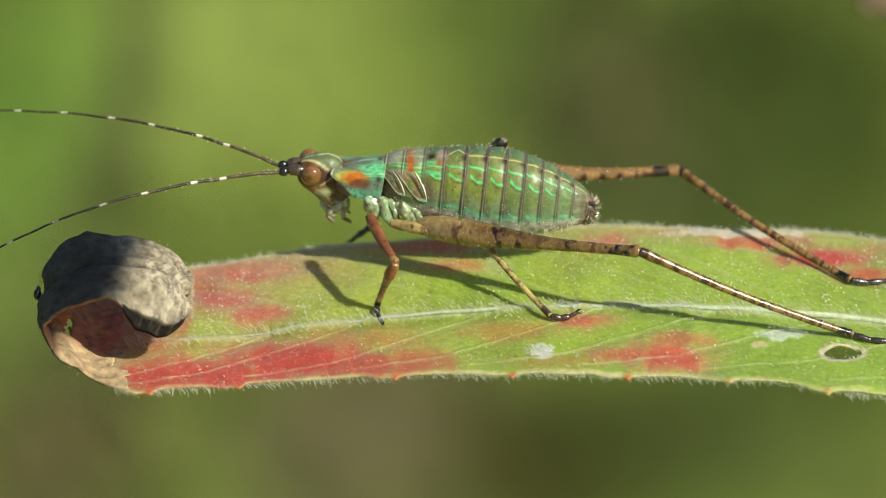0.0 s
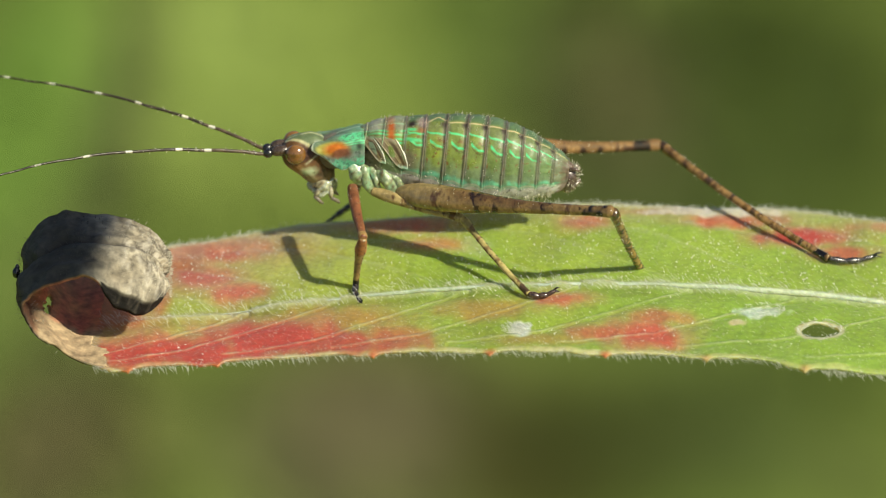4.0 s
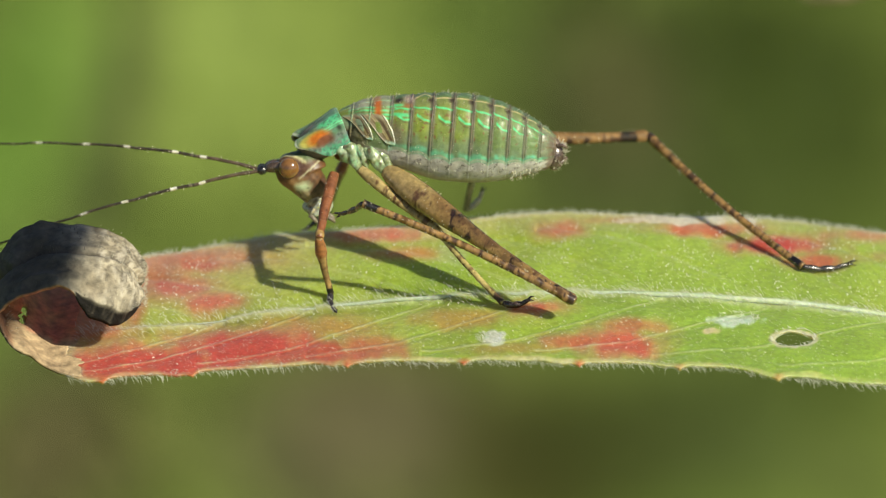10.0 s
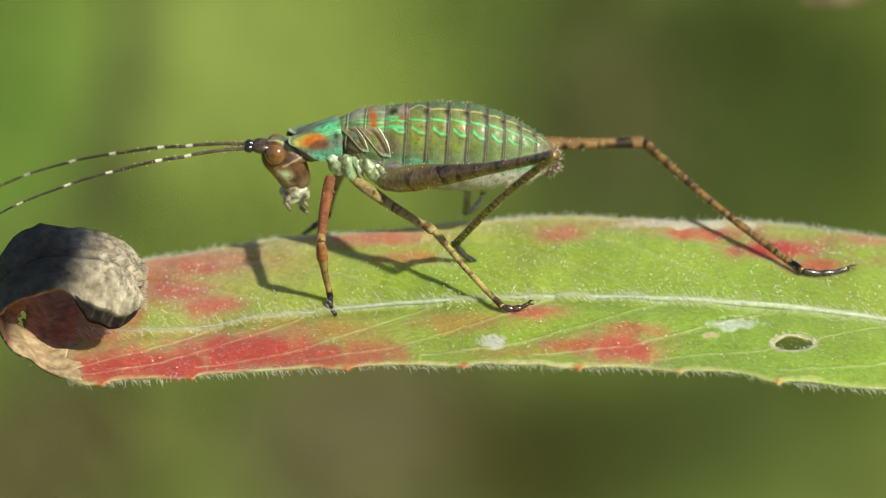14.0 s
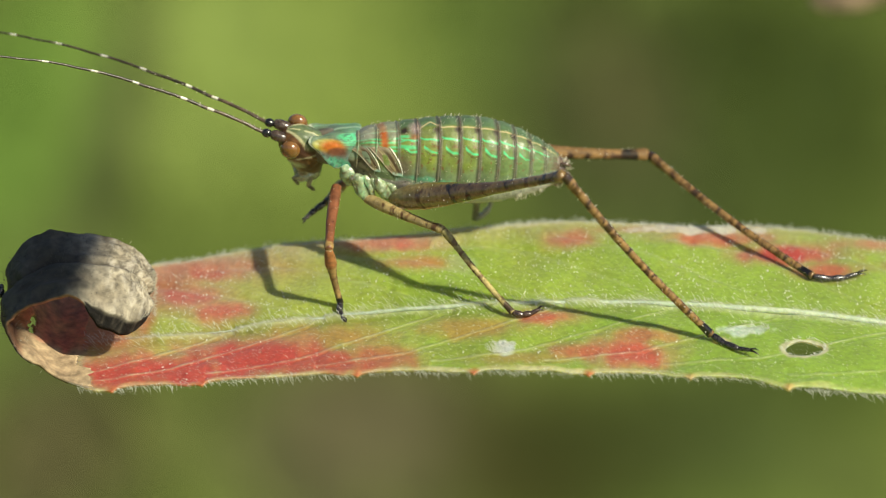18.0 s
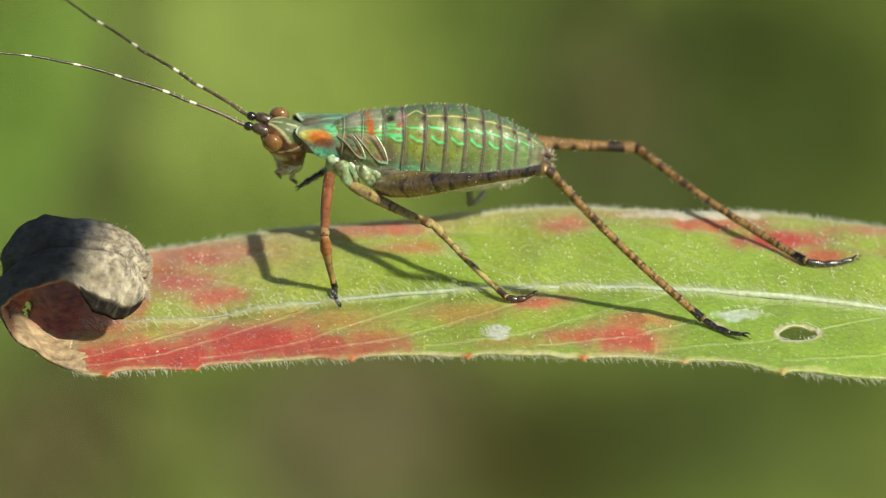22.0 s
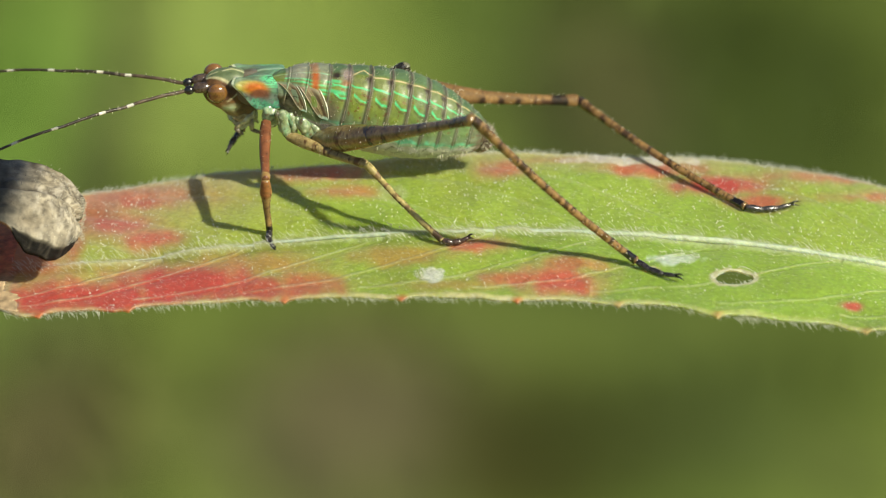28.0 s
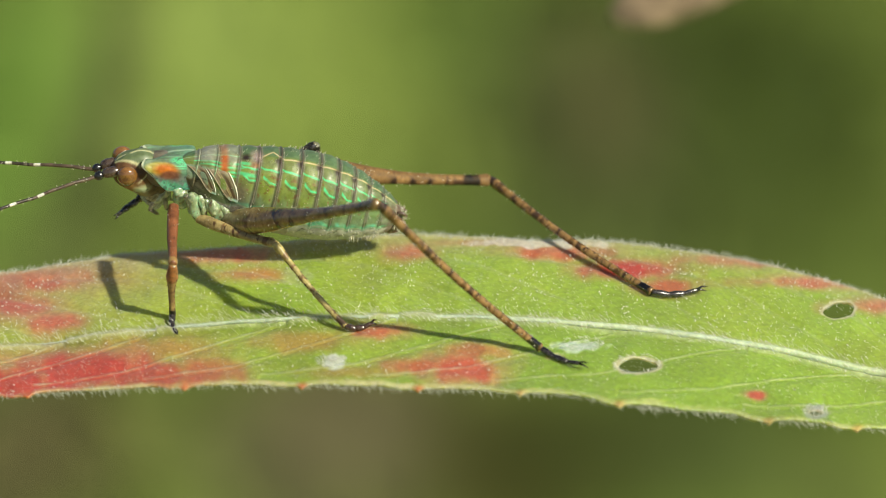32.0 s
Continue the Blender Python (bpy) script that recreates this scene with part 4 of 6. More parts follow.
    col = mixc(col, (0.46, 0.11, 0.02), bar * 0.92 * np.clip((deg - 22) / 8, 0.45, 1))
    side = np.clip((-46 - s) / 12, 0, 1) * np.clip((deg - 52) / 10, 0, 1)
    col = mixc(col, np.stack([0.2 + 0.06 * n1, 0.17 + 0.06 * n1, 0.1 + 0.04 * n1], -1), side * 0.9)
    col = mixc(col, (0.3, 0.42, 0.28), side * np.clip((n2 - 0.15) / 0.3, 0, 1) * 0.8)
    col = mixc(col, (0.04, 0.03, 0.025), side * np.clip((n3 - 0.5) / 0.3, 0, 1) * 0.8)
    grey = np.clip(1.4 - np.abs(s + 72) / 13.0, 0, 1) * (deg < 45)
    col = mixc(col, (0.3, 0.31, 0.26), grey * 0.7)
    # dull brown flank where the thigh lies
    flank = np.clip(1.4 - np.sqrt(((s + 2) / 15.0) ** 2 + ((deg - 92) / 18.0) ** 2), 0, 1)
    col = mixc(col, (0.16, 0.11, 0.09), flank * 0.7)
    tail = np.clip((s - 264 - 0.1 * (130 - deg) + 6 * n1) / 10, 0, 1)
    col = mixc(col, (0.15, 0.1, 0.075), tail * 0.85)
    return col * (0.88 + 0.05 * n3)[..., None]


def build_body(thing):
    """Hind body with its rings, each a plate of its own."""
    body = part("hind_body", None, thing, "spindle-shaped green hind body with pale belly")
    nv = 280
    for i in range(len(RINGS) - 1):
        s0, s1 = RINGS[i], RINGS[i + 1]
        n = max(16, int((s1 - s0) / 1.3))
        f = np.linspace(-0.02, 1.05, n)
        S, A = np.meshgrid(s0 + f * (s1 - s0), np.linspace(-np.pi, np.pi, nv, endpoint=False), indexing="ij")
        Fr = np.broadcast_to(f[:, None], S.shape)
        lift = 3.4 * np.sin(np.clip(Fr, 0, 1) * np.pi) ** 0.7 - 2.0 + 3.6 * np.clip((Fr - 0.9) / 0.08, 0, 1) * np.clip((1.06 - Fr) / 0.05, 0, 1) - 2 * np.clip((0.06 - Fr) / 0.06, 0, 1)
        lift = lift * np.clip((np.pi * 0.66 - np.abs(A)) / 0.2, 0.15, 1) + 0.8 * wobble(np.stack([S, np.degrees(A)], -1), 14, 31)
        V = body_point(S, A, lift)
        col = body_pigment(S, A)
        me = make_mesh("ring", V.reshape(-1, 3), [tuple(q) for q in grid_faces(n, nv, True)], col.reshape(-1, 3), CUTICLE)
        part("thorax_ring" if i < 3 else "body_ring", me, body)
    # bristly tail end
    b = Bag()
    b.add(*ball((284, 0, -14), (19, 16, 25), (0.08, 0.052, 0.04)))
    b.add(*ball((280, 0, 8), (14, 12, 12), (0.17, 0.12, 0.085)))
    for sy in (-1, 1):
        b.add(*tube([(284, sy * 8, 6), (298, sy * 12, 9), (306, sy * 11, 5)], [4.5, 3.6, 1.2], 8, (0.12, 0.08, 0.06)))
        b.add(*tube([(276, sy * 5, -30), (296, sy * 6, -26), (308, sy * 5, -12)], [6, 5, 1.8], 8, (0.12, 0.08, 0.055)))
    part("tail_tip", b.mesh("tail_tip", DARK), body, "dark bristly tail tip")
    rng = np.random.RandomState(9)
    hb = Bag()
    roots, ways = [], []
    for _ in range(90):
        w = rng.normal(size=3)
        w[0] = abs(w[0])
        w /= np.linalg.norm(w)
        roots.append(np.array((286, 0, -10)) + w * (16, 14, 23))
        ways.append(w)
    hairs(hb, roots, ways, rng.uniform(6, 15, 90), 0.7, 0.0)
    S = rng.uniform(-80, 270, 420)
    A = rng.uniform(-2.4, 2.4, 420)
    R = body_point(S, A, 1.0)
    hairs(hb, R, body_point(S, A, 5.0) - R + np.array([1.5, 0, 0]), rng.uniform(3, 7, 420), 0.5, 0.0)
    S = rng.uniform(205, 262, 46)
    A = rng.uniform(2.3, 2.95, 46)
    R = body_point(S, A, 0.5)
    hairs(hb, R, body_point(S, A, 5.0) - R + np.array([1.0, 0, 0]), rng.uniform(6, 11, 46), 0.75, 0.0)
    part("body_hairs", hb.mesh("body_hairs", BODY_HAIR), body, "tiny pale body bristles")["kind"] = "stuff"
    # wing pads and side plates
    for side in (1, -1):
        for s0, s1, a0, a1, lean in ((-92, -56, 54, 108, 48), (-60, -14, 52, 110, 50)):
            n, m = 40, 48
            p, q = np.meshgrid(np.linspace(0, 1, n), np.linspace(0, 1, m), indexing="ij")
            deg = a0 + (a1 - a0) * q
            # broad above, rounded below, slanting backwards
            S = s0 + (s1 - s0) * (0.5 + (p - 0.5) * np.sqrt(np.clip(1 - q ** 4.0, 0.015, 1)) * (1 - 0.25 * q)) + lean * (q - 0.4)
            A = side * np.radians(deg)
            edge = np.minimum(np.minimum(p, 1 - p), 1 - q)
            V = body_point(S, A, -1.0 + (3.8 * np.clip(edge / 0.05, 0, 1) - 1.4 * np.clip((edge - 0.07) / 0.06, 0, 1)) * np.clip(q / 0.25, 0, 1) + 0.5 * np.sin(p * 9 + 1) * np.clip(edge / 0.2, 0, 1))
            nn, n2 = wobble(np.stack([S, deg], -1), 9, 41), wobble(np.stack([S, deg], -1), 4, 42)
            col = np.stack([0.24 + 0.06 * nn, 0.2 + 0.05 * nn, 0.12 + 0.03 * nn], -1)
            col = mixc(col, (0.16, 0.3, 0.17), np.clip((nn - 0.1) / 0.4, 0, 1) * 0.4)
            col = mixc(col, (0.09, 0.055, 0.028), near_line(p - 0.62 - 0.1 * q, 0.13, 1.25) * np.clip((q - 0.12) / 0.2, 0, 1) * 0.9)
            col = mixc(col, (0.12, 0.07, 0.03), near_line(p - 0.26 - 0.12 * q, 0.06, 1.2) * np.clip((q - 0.2) / 0.2, 0, 1) * 0.7)
            col = mixc(col, (0.32, 0.24, 0.17), np.clip((0.36 - q) / 0.25, 0, 1) * 0.6)
            for c in (0.36, 0.46):
                col = mixc(col, (0.55, 0.47, 0.22), near_line(p - c - 0.12 * q, 0.026, 1.2) * 0.85 * np.clip((q - 0.15) / 0.2, 0, 1))
            col = mixc(col, (0.72, 0.74, 0.6), np.clip((0.085 - np.minimum(1 - p, 1 - q)) / 0.025, 0, 1) * np.clip((q - 0.1) / 0.15, 0, 1))
            col = mixc(col, (0.12, 0.5, 0.24), np.clip((0.1 - q) / 0.08, 0, 1) * 0.6 * (p > 0.4))
            col = mixc(col, (0.36, 0.6, 0.46), np.clip((q - 0.84) / 0.1, 0, 1) * np.clip(0.6 + n2, 0, 1))
            f = grid_faces(n, m)
            if side > 0:
                f = f[:, ::-1]
            me = make_mesh("wing_pad", V.reshape(-1, 3), [tuple(k) for k in f], col.reshape(-1, 3), CUTICLE)
            part("wing_pad", me, body, "brown veined wing pad with a pale rim")
        # glassy leg bases: two joints, each a tapered lobe slanting back to its hip
        for x0, z0, x1, z1, r in ((-84, -28, -58, -80, 10.5), (-48, -32, -12, -76, 12.5)):
            b = Bag()
            for (xa, za, xb, zb, ra, rb) in ((x0, z0, x1, z1, r, r * 0.7), (x0 + 16, z0 - 2, x1 + 12, z1 + 6, r * 0.62, r * 0.5), (x0 - 10, z0 - 4, x1 - 8, z1 + 8, r * 0.55, r * 0.5)):
                t = np.linspace(0, 1, 24)
                pts = np.stack([xa + (xb - xa) * t, -side * (35 + 3 * np.sin(t * 3.1)), za + (zb - za) * t], -1)
                rad = (ra + (rb - ra) * t) * np.sqrt(np.clip(1 - np.abs(2 * t - 1) ** 4, 0.02, 1))
                V, F, C = tube(pts, rad * 1.12, 24, (0.24, 0.31, 0.16), 0.85)
                V = V + 3.2 * wobble(V, 8, 45)[:, None] * (V - np.repeat(pts, 24, 0)) / (ra + 1)
                w1, w2 = wobble(V, 9, 43), wobble(V, 5, 44)
                C = C * (1 + 0.22 * w1[:, None])
                C = mixc(C, (0.26, 0.5, 0.34), np.clip((w1 - 0.15) / 0.3, 0, 1) * 0.6)
                C = mixc(C, (0.5, 0.56, 0.38), np.clip((-w2 - 0.55) / 0.2, 0, 1) * 0.8)
                C = mixc(C, (0.12, 0.08, 0.045), np.clip((w2 - 0.5) / 0.25, 0, 1) * 0.8)
                b.add(V, F, C)
            part("coxa", b.mesh("coxa", GLASSY), body, "glassy pale green leg base")
    return body


def build_shield(thing):
    """The saddle-shaped shield behind the head, round its own middle."""
    n, m = 60, 120
    p, q = np.meshgrid(np.linspace(0, 1, n), np.linspace(-1, 1, m), indexing="ij")
    x = -42 + 95 * p
    aq = np.abs(q)
    # the lobes end in a rounded lower margin
    low = np.clip((aq - 0.42) / 0.58, 0, 1) ** 1.7
    x = x + np.where(p < 0.5, 40 * low * (1 - 2 * p), -7 * low * (2 * p - 1)) - 7 * np.sin(np.clip(aq / 0.8, 0, 1) * np.pi) * (1 - p) - 3 * aq * p
    x = x + 17 * (1 - p) * np.clip(1.2 - aq / 0.45, 0, 1)
    a = q * np.radians(128 + 8 * np.sin(p * np.pi))
    h = 30 + 1.5 * p
    w = 43 + 4 * p
    down = np.where(np.abs(a) > np.pi / 2, 52, h)
    z = np.cos(a) * down
    flat = np.clip((np.cos(a) - 0.75) / 0.25, 0, 1)
    z = z - 3 * flat - 13 * flat * (1 - p) ** 3
    y = -np.sign(a) * w * np.clip(np.abs(np.sin(a)), 0, 1) ** 0.8
    y = np.where(np.abs(a) > np.pi / 2, -np.sign(a) * (w - 5 * (np.abs(a) - np.pi / 2)), y)
    edge = np.minimum(np.minimum(p, 1 - p) * 80, (1 - aq) * 110)
    V = np.stack([x, y, z], -1)
    N = np.stack([0 * x, -np.sin(a), np.cos(a)], -1)
    P2 = np.stack([x, np.degrees(a)], -1)
    n1, n2 = wobble(P2, 12, 51), wobble(P2, 5, 52)
    V = V + N * (1.2 * n1 - 1.5 * np.clip((5 - edge) / 5, 0, 1))[..., None]
    deg = np.degrees(np.abs(a))
    col = np.stack([0.13 + 0.02 * n1, 0.19 + 0.03 * n1, 0.12 + 0.02 * n1], -1)
    col = mixc(col, (0.12, 0.32, 0.19), np.clip((x - 2) / 30, 0, 1) * 0.5)
    mesh = np.clip((np.abs(n2) - 0.12) / 0.2, 0, 1)
    patch = np.clip(1.4 - np.sqrt(((x - 32) / 21.0) ** 2 + ((deg - 44) / 15.0) ** 2), 0, 1)
    col = mixc(col, (0.1, 0.52, 0.25), np.clip(patch * 2, 0, 1) * mesh * 0.9)
    col = mixc(col, (0.05, 0.14, 0.08), np.clip(patch * 2, 0, 1) * (1 - mesh) * 0.7)
    for q in (62, 70):
        col = mixc(col, (0.13, 0.62, 0.3), near_line(deg - q - 3 * n1, 2.2) * (x > 12) * 0.85)
    rim_low = np.clip((deg - 103 - 6 * n1) / 8, 0, 1)
    col = mixc(col, (0.18, 0.22, 0.2), np.clip((deg - 88 - 6 * n1) / 8, 0, 1) * 0.8)
    col = mixc(col, (0.12, 0.5, 0.3), rim_low * np.clip(0.7 + 0.9 * n2, 0, 1))
    col = mixc(col, (0.05, 0.07, 0.06), np.clip((n2 - 0.25) / 0.3, 0, 1) * (deg > 94) * 0.7)
    r1 = np.sqrt(((x + 1) / 25.0) ** 2 + ((deg - 77) / 23.0) ** 2) + 0.14 * n1
    col = mixc(col, (0.38, 0.34, 0.05), np.clip((1.3 - np.sqrt(((x + 12) / 24.0) ** 2 + ((deg - 72) / 19.0) ** 2)) / 0.4, 0, 1) * 0.85)
    col = mixc(col, (0.48, 0.14, 0.012), np.clip((1.15 - r1) / 0.7, 0, 1))
    col = mixc(col, (0.16, 0.06, 0.035), np.clip((1.1 - np.sqrt(((x - 7) / 20.0) ** 2 + ((deg - 91) / 14.0) ** 2) + 0.15 * n1) / 0.5, 0, 1) * 0.9)
    col = mixc(col, (0.45, 0.6, 0.42), near_line(deg, 1.6) * 0.8)
    col = mixc(col, (0.2, 0.42, 0.26), near_line(deg - 29, 1.4) * 0.8)
    hem = np.minimum(p * 80, (1 - aq) * 110)
    col = mixc(col, (0.6, 0.66, 0.5), np.clip((3.6 - hem) / 1.4, 0, 1) * 0.85)
    col = mixc(col, (0.03, 0.03, 0.025), np.clip(1.4 - np.sqrt(((x - 40) / 5) ** 2 + ((deg - 80) / 12) ** 2), 0, 1) * 0.9)
    inner = V - N * 3.5
    f = grid_faces(n, m)
    k = n * m
    e = np.concatenate([f[:, [0, 1]], f[:, [1, 2]], f[:, [2, 3]], f[:, [3, 0]]])
    code = np.minimum(e[:, 0], e[:, 1]) * (k + 1) + np.maximum(e[:, 0], e[:, 1])
    u, idx, cnt = np.unique(code, return_index=True, return_counts=True)
    b = e[idx[cnt == 1]]
    rim = np.stack([b[:, 1], b[:, 0], b[:, 0] + k, b[:, 1] + k], 1)
    faces = np.concatenate([f[:, ::-1], f + k, rim[:, ::-1]])
    me = make_mesh("shield", np.concatenate([V.reshape(-1, 3), inner.reshape(-1, 3)]), faces.tolist(), np.concatenate([col.reshape(-1, 3), col.reshape(-1, 3) * 0.6]), CUTICLE)
    shield = part("neck_shield", me, thing, "teal-green saddle shield with orange side spots")
    b = Bag()
    V, F, C = ball((-2, 0, -8), (45, 41, 32), (0.15, 0.13, 0.09))
    b.add(V, F, C + 0.04 * wobble(V, 12, 53)[:, None])
    for sy in (-1, 1):
        t = np.linspace(0, 1, 24)
        pts = np.stack([22 + 12 * t, sy * (32 + 4 * np.sin(t * 3.1)), -26 - 44 * t], -1)
        V, F, C = tube(pts, (15 - 4 * t) * np.sqrt(np.clip(1 - np.abs(2 * t - 1) ** 5, 0.02, 1)), 24, (0.28, 0.35, 0.2), 0.85)
        V = V + 3.4 * wobble(V, 8, 55)[:, None] * (V - np.repeat(pts, 24, 0)) / 15
        w1, w2 = wobble(V, 8, 54), wobble(V, 5, 56)
        C = mixc(C * (1 + 0.2 * w1[:, None]), (0.26, 0.5, 0.34), np.clip((w1 - 0.1) / 0.3, 0, 1) * 0.6)
        C = mixc(C, (0.5, 0.56, 0.38), np.clip((-w2 - 0.5) / 0.2, 0, 1) * 0.8)
        c2 = Bag()
        c2.add(V, F, mixc(C, (0.14, 0.1, 0.06), np.clip((w2 - 0.5) / 0.25, 0, 1) * 0.7))
        part("front_coxa", c2.mesh("front_coxa", GLASSY), shield, "glassy pale green leg base")
    part("neck", b.mesh("neck", CUTICLE), shield, "brown neck behind the head")
    return shield


def build_head(thing):
    """Head round the point between the eyes; the face runs down and back."""
    nu, nv = 60, 72
    u, v = np.meshgrid(np.linspace(0.02, np.pi - 0.02, nu), np.linspace(0, 2 * np.pi, nv, endpoint=False), indexing="ij")
    d = np.stack([np.sin(u) * np.cos(v), np.sin(u) * np.sin(v), np.cos(u)], -1)
    z = d[..., 2] * np.where(d[..., 2] > 0, 57, 62) - 32
    wid = np.interp(z, [-95, -70, -35, -5, 15, 30], [16, 24, 32, 34, 31, 26])
    lng = np.interp(z, [-95, -70, -35, -5, 15, 30], [20, 27, 36, 42, 44, 42])
    cx = np.interp(z, [-95, -60, -20, 5, 30], [44, 32, 15, 10, 12])
    box = np.where(d[..., 2] > 0, (np.sin(u) + 1e-6) ** -0.4, 1.0)
    x = cx + d[..., 0] * box * lng * np.where((d[..., 0] > 0) & (z > -14), 1.3, 1.0)
    y = np.sign(d[..., 1]) * np.abs(np.sin(v)) ** 0.72 * np.sin(u) * box * wid
    P = np.stack([x, y, z], -1)
    n1, n2 = wobble(P, 12, 61), wobble(P, 5, 62)
    P = P + d * (1.5 * n1)[..., None]
    ay = np.abs(y)
    col = np.stack([0.11 + 0.04 * n1, 0.054 + 0.02 * n1, 0.025 + 0 * n1], -1)
    col = mixc(col, (0.05, 0.03, 0.018), np.clip(n2, 0, 1) * 0.6)
    col = mixc(col, (0.055, 0.04, 0.03), np.clip((-22 - x) / 8, 0, 1) * (z > -20))
    border = 5 + 0.47 * (x + 14)
    plate = np.clip((z - 2) / 8, 0, 1) * np.clip((x + 16) / 4, 0, 1) * np.clip((border - ay) / 2, 0, 1)
    col = mixc(col, (0.115, 0.155, 0.075), plate)
    col = mixc(col, (0.46, 0.46, 0.26), np.clip(1.3 - ay / 1.6, 0, 1) * plate)
    col = mixc(col, (0.48, 0.47, 0.27), np.clip(1.5 - np.abs(ay - border) / 2.0, 0, 1) * np.clip((z - 2) / 6, 0, 1) * (x > -16))
    col = mixc(col, (0.34, 0.2, 0.07), np.clip(1.4 - np.sqrt(((x + 2) / 26) ** 2 + ((z + 34) / 16) ** 2), 0, 1) * (ay > 8) * 0.8)
    col = mixc(col, (0.52, 0.62, 0.38), np.clip(1.5 - np.sqrt(((x - 14) / 13) ** 2 + ((z + 37) / 9) ** 2) + 0.2 * n2, 0, 1) * (ay > 8))
    col = mixc(col, (0.5, 0.48, 0.3), np.clip(1.3 - np.abs(z + 18 - 0.5 * (x - 16)) / 1.8, 0, 1) * (ay > 14) * (x > 10) * 0.8)
    col = mixc(col, (0.36, 0.31, 0.18), np.clip((-40 - z + 5 * n1) / 12, 0, 1) * np.clip((30 - x + 8 * n1) / 16, 0.25, 1) * 0.75)
    col = mixc(col, (0.06, 0.04, 0.03), np.clip((n2 - 0.45) / 0.3, 0, 1) * (z < -40) * 0.7)
    f = [tuple(q[::-1]) for q in grid_faces(nu, nv, True)] + [tuple(range(nv)), tuple((nu - 1) * nv + k for k in range(nv - 1, -1, -1))]
    me = make_mesh("head", P.reshape(-1, 3), f, col.reshape(-1, 3), CUTICLE)
    head = part("head", me, thing, "brown head with a pale cheek and green crown")
    for sy in (-1, 1):
        b = Bag()
        V, F, C = ball((-1, sy * 32, 3), (18.5, 14, 18.5), (0.19, 0.088, 0.024), 30, 40)
        C = C * (1 + 0.25 * wobble(V, 6, 63)[:, None])
        C = mixc(C, (0.07, 0.03, 0.012), np.clip((22 - np.abs(V[:, 1])) / 4, 0, 1))
        C = mixc(C, (0.05, 0.025, 0.012), np.clip(1.3 - np.linalg.norm(V - np.array((-6, sy * 48, 7)), axis=1) / 6, 0, 1) * 0.8)
        b.add(V, F, C)
        part("eye", b.mesh("eye", EYE), head, "round amber-brown eye")
        b = Bag()
        b.add(*tube([(-8, sy * 12, 6), (-20, sy * 13, 8), (-32, sy * 13, 10), (-39, sy * 13, 10), (-42, sy * 13, 10)], [8, 10.5, 10, 8, 5], 14, (0.075, 0.05, 0.035)))
        b.add(*ball((-49, sy * 12, 9), (9.5, 8, 8.5), (0.012, 0.011, 0.012)))
        part("antenna_socket", b.mesh("antenna_socket", DARK), head, "glossy black antenna base")
        for k, (x0, z0, x1, z1, x2, z2) in enumerate(((30, -76, 14, -90, 22, -104), (46, -80, 42, -100, 52, -110))):
            b = Bag()
            b.add(*tube([(x0, sy * 16, z0), (x0 + (x1 - x0) * 0.5, sy * 19, (z0 + z1) / 2), (x1, sy * 20, z1)], [3.6, 4.8, 3.4], 9, (0.4, 0.37, 0.25)))
            b.add(*tube([(x1, sy * 20, z1), (x2, sy * 18, z2), (x2 + 3, sy * 17, z2 - 5)], [3.8, 3.4, 1.6], 9, (0.2, 0.17, 0.13)))
            part("palp", b.mesh("palp", LIMB), head, "small pale mouth feeler")
    b = Bag()
    V, F, C = ball((34, 0, -77), (25, 24, 23), (0.46, 0.5, 0.38), 34, 44)
    w1 = wobble(V, 7, 64)
    V = V + (V - np.array((34, 0, -77))) * (0.2 * w1)[:, None]
    b.add(V, F, mixc(C, (0.08, 0.05, 0.03), np.clip(-w1 * 1.4 - 0.1, 0, 1)))
    part("jaws", b.mesh("jaws", GLASSY), head, "mottled pale jaws")
    for sy in (-1, 1):
        b = Bag()
        V, F, C = ball((30, sy * 17, -68), (12, 7, 13), (0.36, 0.33, 0.22))
        b.add(V, F, mixc(C, (0.1, 0.07, 0.04), np.clip(wobble(V, 5, 65), 0, 1)))
        part("cheek", b.mesh("cheek", LIMB), head)
    return head


def banded(V, C, length, bands, seed, ragged):
    s = V[:, 0] / length + ragged * wobble(V, 8, seed)
    for a, b, q in bands:
        w = np.clip((s - a) / 0.01 + 0.5, 0, 1) * np.clip((b - s) / 0.01 + 0.5, 0, 1) * np.clip(0.97 + (0.15 if ragged * length < 8 else 0.9) * wobble(V, 11, seed + 3), 0, 1)
        C = C * (1 - w[:, None]) + np.asarray(q) * w[:, None]
    return C


